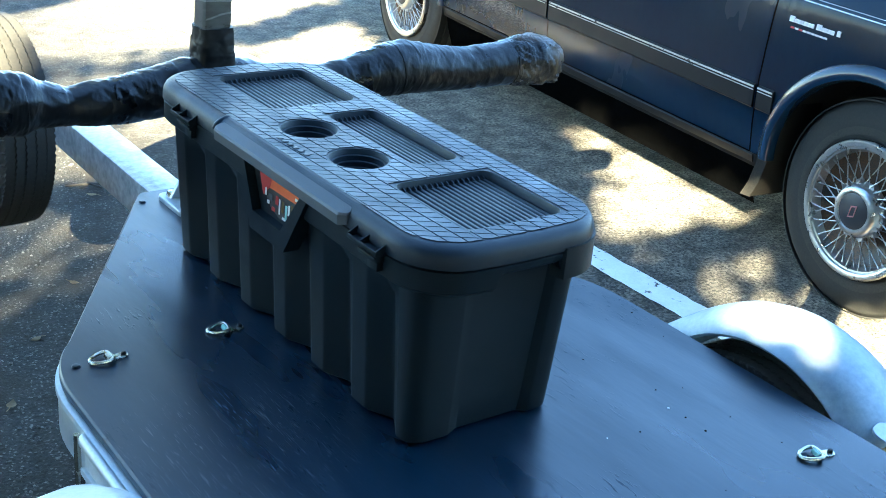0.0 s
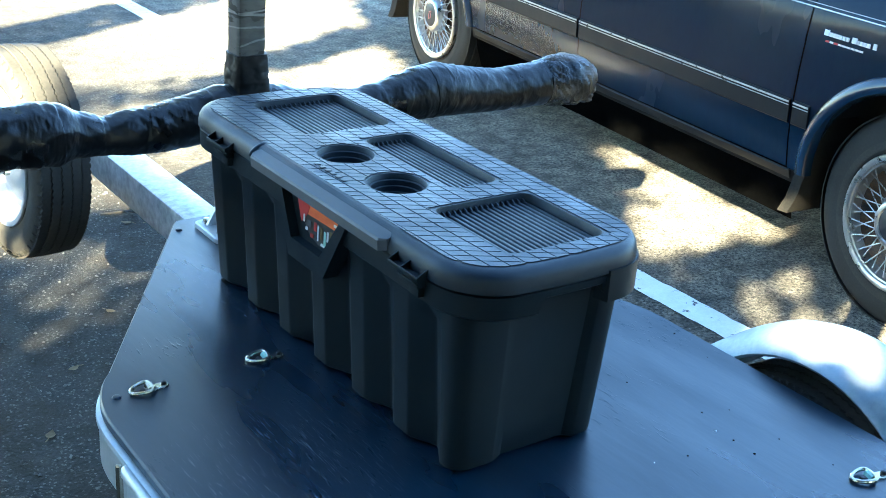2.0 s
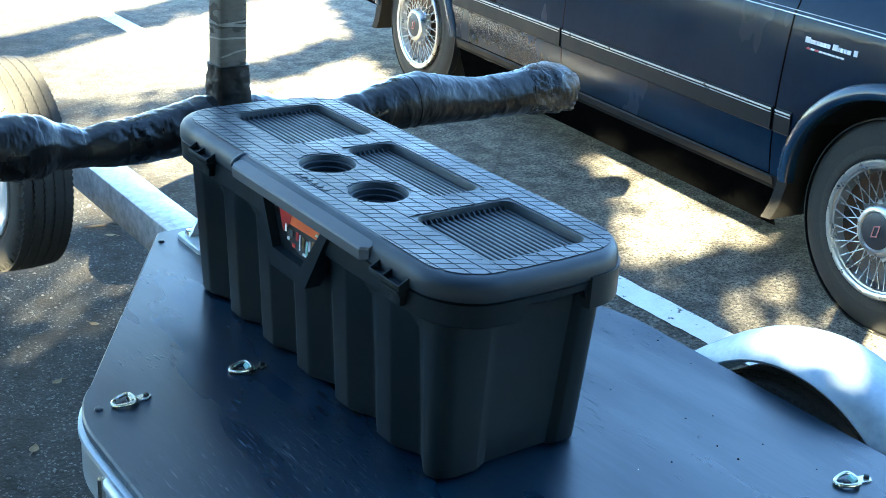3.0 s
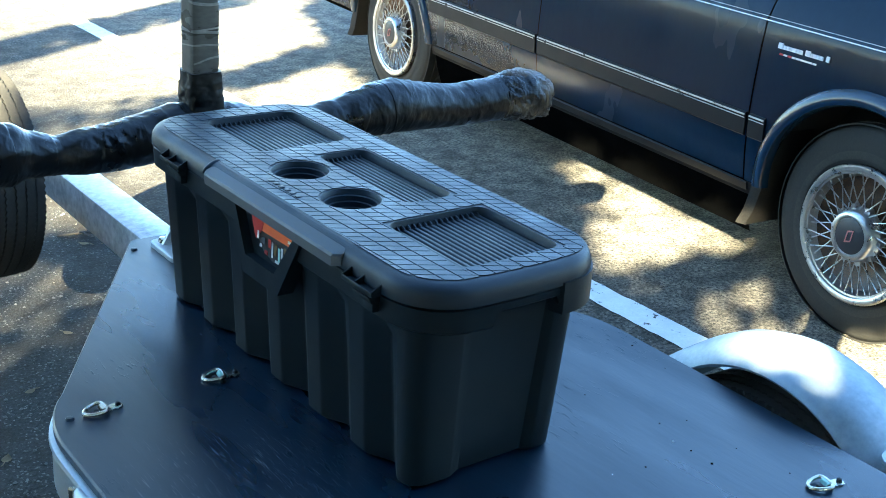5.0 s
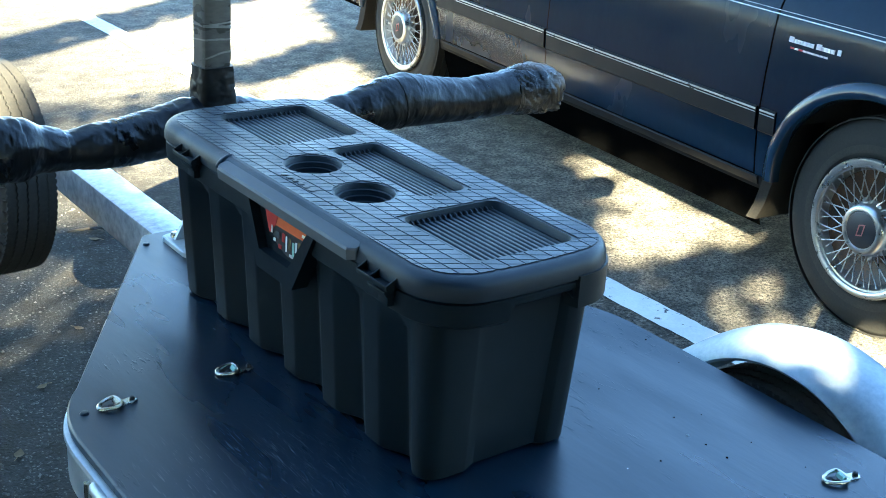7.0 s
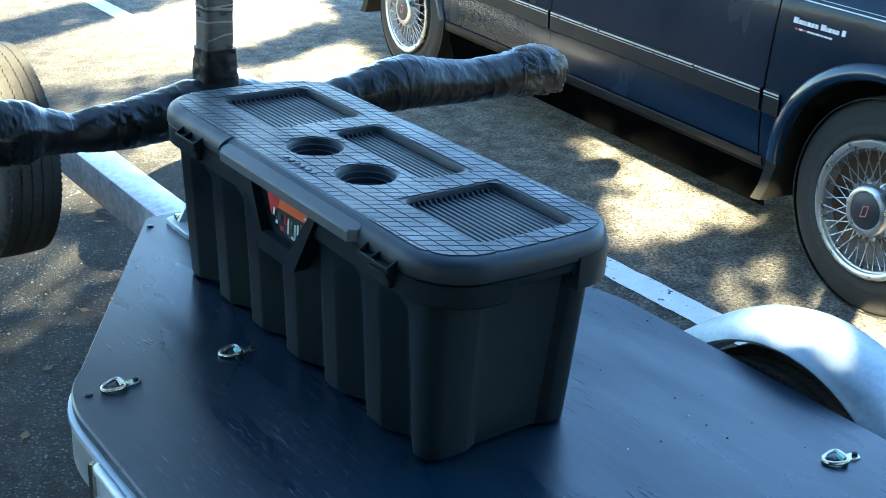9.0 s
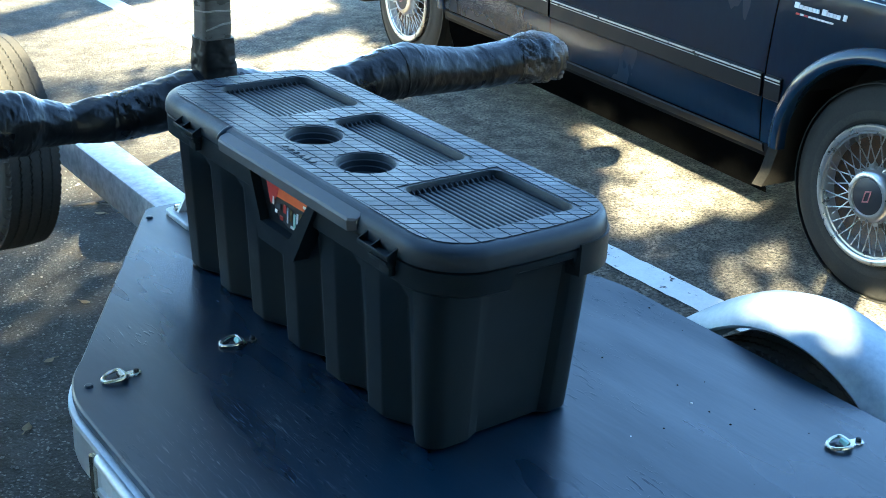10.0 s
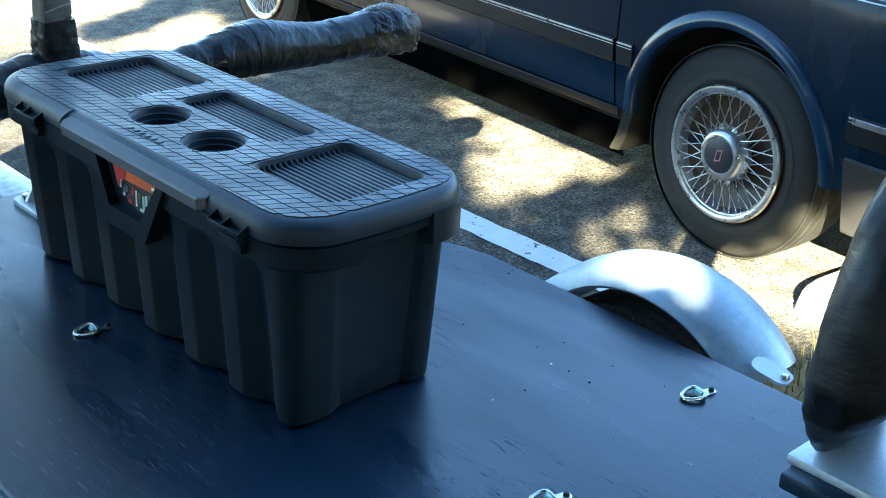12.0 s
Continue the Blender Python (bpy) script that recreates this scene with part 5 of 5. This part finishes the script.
for u in (0.12, 1.5):
    bm = bmesh.new()
    lathe(bm, [(0, 0.004), (0.012, 0.003), (0.014, 0.0), (0, 0)], (1.69 + u, -0.07 - 0.10 * u, 0.0848), (0, 0, 1), 10)
    part("anchor_pin", bm, soil, stop)

bm = bmesh.new()
rng = random.Random(3)
n = 80
near_edge = [Vector((0.6 + 5.0 * i / n, -0.17 - 0.1 * (5.0 * i / n) * 0.5 + rng.uniform(-0.03, 0.03), 0.004)) for i in range(n + 1)]
rows = [near_edge]
for depth, back in ((0.55, 0.02), (0.9, 0.10), (1.3, 0.16), (1.8, 0.45), (2.4, 0.60), (3.1, 1.05), (3.9, 1.20), (4.9, 1.75), (6.0, 2.0)):
    start = 0.6 + back + rng.uniform(-0.06, 0.06)
    rows.append([Vector((start + (5.6 - start) * i / n, -depth, 0.004 if i == 0 else 0.02)) for i in range(n + 1)])
loft(bm, rows, False)
verge = tagged(part("verge", bm, soil), "strip of dry grass and fallen leaves beyond the asphalt", "verge", kind="structure")
bm = bmesh.new()
for k in range(2600):
    x, y = rng.uniform(1.0, 3.4), -0.2 - abs(rng.gauss(0, 0.35))
    h, a, w = rng.uniform(0.03, 0.10), rng.uniform(0, 6.28), rng.uniform(0.0015, 0.003)
    dx, dy = math.cos(a), math.sin(a)
    lean = rng.uniform(0.01, 0.05)
    p = Vector((x, y, 0.008))
    s = Vector((-dy * w, dx * w, 0))
    v = [bm.verts.new(q) for q in (p - s, p + s, p + Vector((dx * lean * 0.4, dy * lean * 0.4, h * 0.6)) + s * 0.7, p + Vector((dx * lean, dy * lean, h)), p + Vector((dx * lean * 0.4, dy * lean * 0.4, h * 0.6)) - s * 0.7)]
    bm.faces.new(v)
tagged(part("grass_tufts", bm, grass, smooth=0), "dry yellow-green grass blades on the verge", "grass", kind="stuff")

# ---- fallen leaves and a twig ----
twig_bark = material("dark_bark", (0.030, 0.026, 0.022), (0.075, 0.064, 0.052), 0.9, grain=160, patch=30, bump=0.5, depth=0.002)
leaf_dry = material("dry_leaf", (0.16, 0.105, 0.05), (0.34, 0.25, 0.13), 0.8, grain=90, patch=30, bump=0.2)


def fallen_leaf(x, y, turn, size, z=0.003):
    """A curled dry leaf with a stalk."""
    bm = bmesh.new()
    half = [(0.0, 0.0), (0.12, 0.14), (0.30, 0.27), (0.52, 0.30), (0.74, 0.20), (0.90, 0.08), (1.0, 0.0)]
    rows = [[Vector((u * size, w * size * side, size * (0.10 * (2 * u - 1) ** 2 + 0.28 * w * w))) for side in (-1, -0.5, 0, 0.5, 1)] for u, w in half]
    loft(bm, rows, False)
    bmesh.ops.solidify(bm, geom=bm.faces[:], thickness=0.0006)
    tube(bm, [(0, 0, size * 0.10), (-size * 0.2, 0.002, size * 0.06), (-size * 0.36, 0.004, 0.002)], 0.0009, 5)
    bmesh.ops.transform(bm, matrix=Matrix.Translation((x, y, z)) @ Matrix.Rotation(radians(turn), 4, "Z"), verts=bm.verts)
    return tagged(part("fallen_leaf", bm, leaf_dry), "small curled dry brown leaf lying on the ground", "leaf", "fallen leaves")


for x, y, turn, size in ((0.345, 1.885, 20, 0.045), (0.30, 1.90, 140, 0.035), (-0.30, 0.82, 60, 0.035), (-0.14, 1.10, 200, 0.03), (0.02, 1.36, 310, 0.03), (1.66, -0.26, 30, 0.07), (1.78, -0.34, 200, 0.06), (1.58, -0.30, 100, 0.06)):
    fallen_leaf(x, y, turn, size, 0.003 if y > -0.1 else 0.012)
bm = bmesh.new()
tube(bm, [(0.235, 2.00, 0.006), (0.31, 1.985, 0.009), (0.37, 1.965, 0.006)], [0.004, 0.005, 0.003], 8)
tube(bm, [(0.31, 1.985, 0.009), (0.33, 1.93, 0.012), (0.325, 1.90, 0.006)], [0.003, 0.003, 0.002], 7)
tagged(part("twig", bm, twig_bark), "short forked dead twig lying on the asphalt", "twig")

# ---- loose stones on the asphalt ----
bm = bmesh.new()
rng = random.Random(21)
for k in range(2600):
    x, y = (rng.uniform(-1.2, 0.5), rng.uniform(0.1, 2.4)) if k < 1900 else (rng.uniform(1.2, 2.2), rng.uniform(-0.1, 2.4))
    r = rng.uniform(0.0015, 0.0055)
    c = Vector((x, y, r * 0.4))
    vs = [bm.verts.new(c + Vector((r * rng.uniform(.7, 1.3) * math.cos(a), r * rng.uniform(.7, 1.3) * math.sin(a), 0))) for a in (0.3, 1.5, 2.8, 4.0, 5.2)]
    top_v = bm.verts.new(c + Vector((0, 0, r * 0.8)))
    for i in range(5):
        bm.faces.new((vs[i], vs[(i + 1) % 5], top_v))
tagged(part("loose_grit", bm, grit_stone, smooth=0), "loose grit and small stones scattered on asphalt", "grit", kind="stuff")


# ---- the tree whose crown shades the trailer and dapples the ground ----
def sunlit(x, y):
    """Share of leaves missing where the crown's shadow would fall on the ground at x, y."""
    best = 0.0
    if 1.0 < x < 1.55 and 0.68 < y < 1.58:
        return 0.0
    if 1.21 < x - 1.233 * y < 1.36 and y < 0.5:
        return 0.0
    if y < 2.6 and x > 2.22 + 0.09 * (y - 1.0) and y > 0.45:
        return 0.0
    if 1.70 < x < 2.13 and abs(y - 1.585) < 0.05:
        return 0.12
    for gx, gy, rx, ry, k in ((2.17, 1.50, 0.20, 0.36, 1.0), (2.25, 1.80, 0.13, 0.15, 1.0), (1.90, 1.44, 0.18, 0.10, 0.8), (1.96, 1.14, 0.34, 0.20, 1.0), (2.16, 1.02, 0.20, 0.22, 1.0),
                              (1.62, 0.91, 0.20, 0.12, 0.8), (1.76, 1.10, 0.20, 0.16, 0.5), (1.68, 0.62, 0.20, 0.11, 0.8), (1.60, 0.62, 0.10, 0.10, 0.9),
                              (1.76, 0.40, 0.16, 0.13, 1.0), (1.84, 0.13, 0.30, 0.20, 1.0), (1.76, -0.04, 0.28, 0.17, 1.0), (2.12, 0.06, 0.32, 0.22, 1.0),
                              (1.80, -0.30, 0.30, 0.12, 0.35), (1.55, 0.33, 0.12, 0.22, 1.0), (0.28, 2.20, 0.22, 0.15, 1.0), (0.95, 2.20, 0.36, 0.28, 0.75),
                              (0.60, 2.28, 0.40, 0.38, 1.0), (0.02, 1.58, 0.26, 0.18, 0.72), (-0.16, 1.18, 0.24, 0.12, 0.55), (0.06, 1.38, 0.14, 0.07, 0.6), (-0.05, 2.00, 0.22, 0.20, 0.95),
                              (0.02, 1.78, 0.36, 0.34, 0.5), (1.1, 2.75, 0.95, 0.32, 1.0)):
        q = math.hypot((x - gx) / rx, (y - gy) / ry)
        if q + 0.42 * noise.noise(Vector((x * 6.5, y * 4.5, 3.0))) + 0.30 * noise.noise(Vector((x * 15, y * 11, 7.0))) < 1:
            best = max(best, k)
    if y > 2.95 and x < 2.2 + 0.40 * (y - 3.4):
        best = 1.0
        if abs((y - 4.38) - 0.55 * (x - 0.72)) < 0.20:
            best = 0.0
        if x > 1.55 and abs((y - 3.52) - 0.52 * (x - 1.62)) < 0.16 and x < 2.8:
            best = 0.1
        if 0.5 < x < 1.5 and abs(y - 3.25) < 0.15:
            best = 0.55
    return best


def leaves(bm, rng, p, big=1.0):
    a = Vector((rng.gauss(0, 1), rng.gauss(0, 1), rng.gauss(0, 0.5))).normalized()
    b = a.cross(Vector((rng.gauss(0, 1), rng.gauss(0, 1), rng.gauss(0, 1)))).normalized()
    l, w = rng.uniform(0.07, 0.11) * big, rng.uniform(0.035, 0.05) * big
    v = [bm.verts.new(q) for q in (p - a * l, p - a * l * 0.2 + b * w, p + a * l * 0.5 + b * w * 0.7, p + a * l, p + a * l * 0.5 - b * w * 0.7, p - a * l * 0.2 - b * w)]
    bm.faces.new(v)


rng = random.Random(8)
tree = thing("shade_tree", "broad leafy tree that casts dappled shade over the trailer", "tree")
root = Vector((0.9, 1.4, 0)) + SUN * 4.4
root.z = 0
bm = bmesh.new()
tube(bm, [root, root + Vector((0.05, 0.05, 1.0)), root + Vector((0.1, 0.1, 1.9)), root + Vector((0.1, 0.2, 3.2)), root + Vector((0.2, 0.3, 6.6))], [0.30, 0.23, 0.20, 0.15, 0.07], 14)
part("trunk", bm, bark, tree)
for k in range(12):
    bm = bmesh.new()
    a = k * 2.4
    p0 = root + Vector((0.12, 0.2, 1.9 + 0.3 * k))
    reach = 3.6 - 0.16 * k
    p2 = p0 + Vector((math.cos(a) * reach, math.sin(a) * reach, 1.4))
    p1 = p0.lerp(p2, 0.5) + Vector((0, 0, 0.35))
    shade = [p0.lerp(p1, t / 8) for t in range(9)] + [p1.lerp(p2, t / 8) for t in range(9)]
    if sum(sunlit(p.x - SUN.x * p.z, p.y - SUN.y * p.z) > 0.5 for p in shade) > 1:
        continue
    tube(bm, [p0, p1, p2], [0.09, 0.055, 0.015], 8)
    part("limb", bm, bark, tree)
bm = bmesh.new()
made = 0
for k in range(80000):
    if made >= 21000:
        break
    gx, gy = rng.uniform(-2.6, 4.2), rng.uniform(-2.2, 5.6)
    if rng.random() < sunlit(gx, gy):
        continue
    if ((gx - 0.9) / 3.5) ** 2 + ((gy - 1.6) / 4.2) ** 2 > 1:
        continue
    p = Vector((gx, gy, 0)) + SUN * rng.uniform(3.0, 4.8)
    leaves(bm, rng, p, 0.85)
    made += 1


for k in range(9000):                       # denser over the box and the deck
    gx, gy = rng.uniform(0.25, 1.62), rng.uniform(-0.4, 1.75)
    if sunlit(gx, gy) > 0 or sunlit(gx + 0.06, gy + 0.03) > 0 or sunlit(gx - 0.05, gy - 0.05) > 0:
        continue
    leaves(bm, rng, Vector((gx, gy, 0)) + SUN * rng.uniform(3.0, 4.8), 0.85)


def falls_free(p):
    """Whether a leaf at p may shade what its shadow meets."""
    k = p.z / SUN.z
    gx, gy = p.x - SUN.x * k, p.y - SUN.y * k
    for dx, dy in ((0, 0), (0.15, 0.12), (-0.15, -0.12), (0.13, -0.13), (-0.13, 0.13)):
        if -1.0 < gx + dx < 3.6 and -0.6 < gy + dy < 6.0 and rng.random() < sunlit(gx + dx, gy + dy):
            return False
    return True


for k in range(620):                        # crown clumps added overhead out of view, behind the trailer, to cut sky light
    c = Vector((rng.uniform(-10.5, 1.5), rng.uniform(-10.0, 0.5), rng.uniform(5.0, 8.6)))
    if c.x + c.y > -1.2:
        continue
    for n in range(70):
        p = c + Vector((rng.gauss(0, 0.55), rng.gauss(0, 0.55), rng.gauss(0, 0.35)))
        if falls_free(p):
            leaves(bm, rng, p, 1.9)
part("crown", bm, leaf, tree, "green leaves with gaps", smooth=0)
# unseen leaf wall added behind the camera to darken sides and reflections
bm = bmesh.new()
for k in range(520):
    a = radians(rng.uniform(140, 325))
    r = rng.uniform(8.5, 11.5)
    c = Vector((-0.5 + r * math.cos(a), -1.0 + r * math.sin(a), rng.uniform(0.3, 6.2)))
    for n in range(34):
        p = c + Vector((rng.gauss(0, 0.5), rng.gauss(0, 0.5), rng.gauss(0, 0.35)))
        if p.z > 0.05 and falls_free(p):
            leaves(bm, rng, p, 2.6)
tagged(part("unseen_woods", bm, leaf, smooth=0), "unseen leafy thicket added to block low sky light from behind", "woods", kind="stuff")


# unseen tree added across the lot to darken what the deck mirrors
far_tree = thing("reflection_tree", "unseen leafy tree added to darken the deck's reflection", "tree")
root = Vector((2.5, 10.4, 0))
bm = bmesh.new()
tube(bm, [root, root + Vector((0.1, 0, 2)), root + Vector((0.0, 0.2, 4.5)), root + Vector((0.2, 0.1, 8.0))], [0.32, 0.24, 0.18, 0.06], 14)
part("trunk", bm, bark, far_tree)
for k in range(9):
    bm = bmesh.new()
    a = k * 2.4
    p0 = root + Vector((0.05, 0.1, 4.2 + 0.4 * k))
    p2 = p0 + Vector((math.cos(a) * 2.6, math.sin(a) * 2.6, 1.2))
    tube(bm, [p0, p0.lerp(p2, 0.5) + Vector((0, 0, 0.3)), p2], [0.08, 0.05, 0.012], 8)
    part("limb", bm, bark, far_tree)
bm = bmesh.new()
clumps = [root + Vector((rng.gauss(0, 2.3), rng.gauss(0, 1.9), rng.uniform(6.4, 11.5))) for k in range(60)]
for c in clumps:
    for k in range(90):
        leaves(bm, rng, c + Vector((rng.gauss(0, 0.42), rng.gauss(0, 0.42), rng.gauss(0, 0.32))), 1.8)
part("crown", bm, leaf, far_tree, "green leaves with gaps", smooth=0)
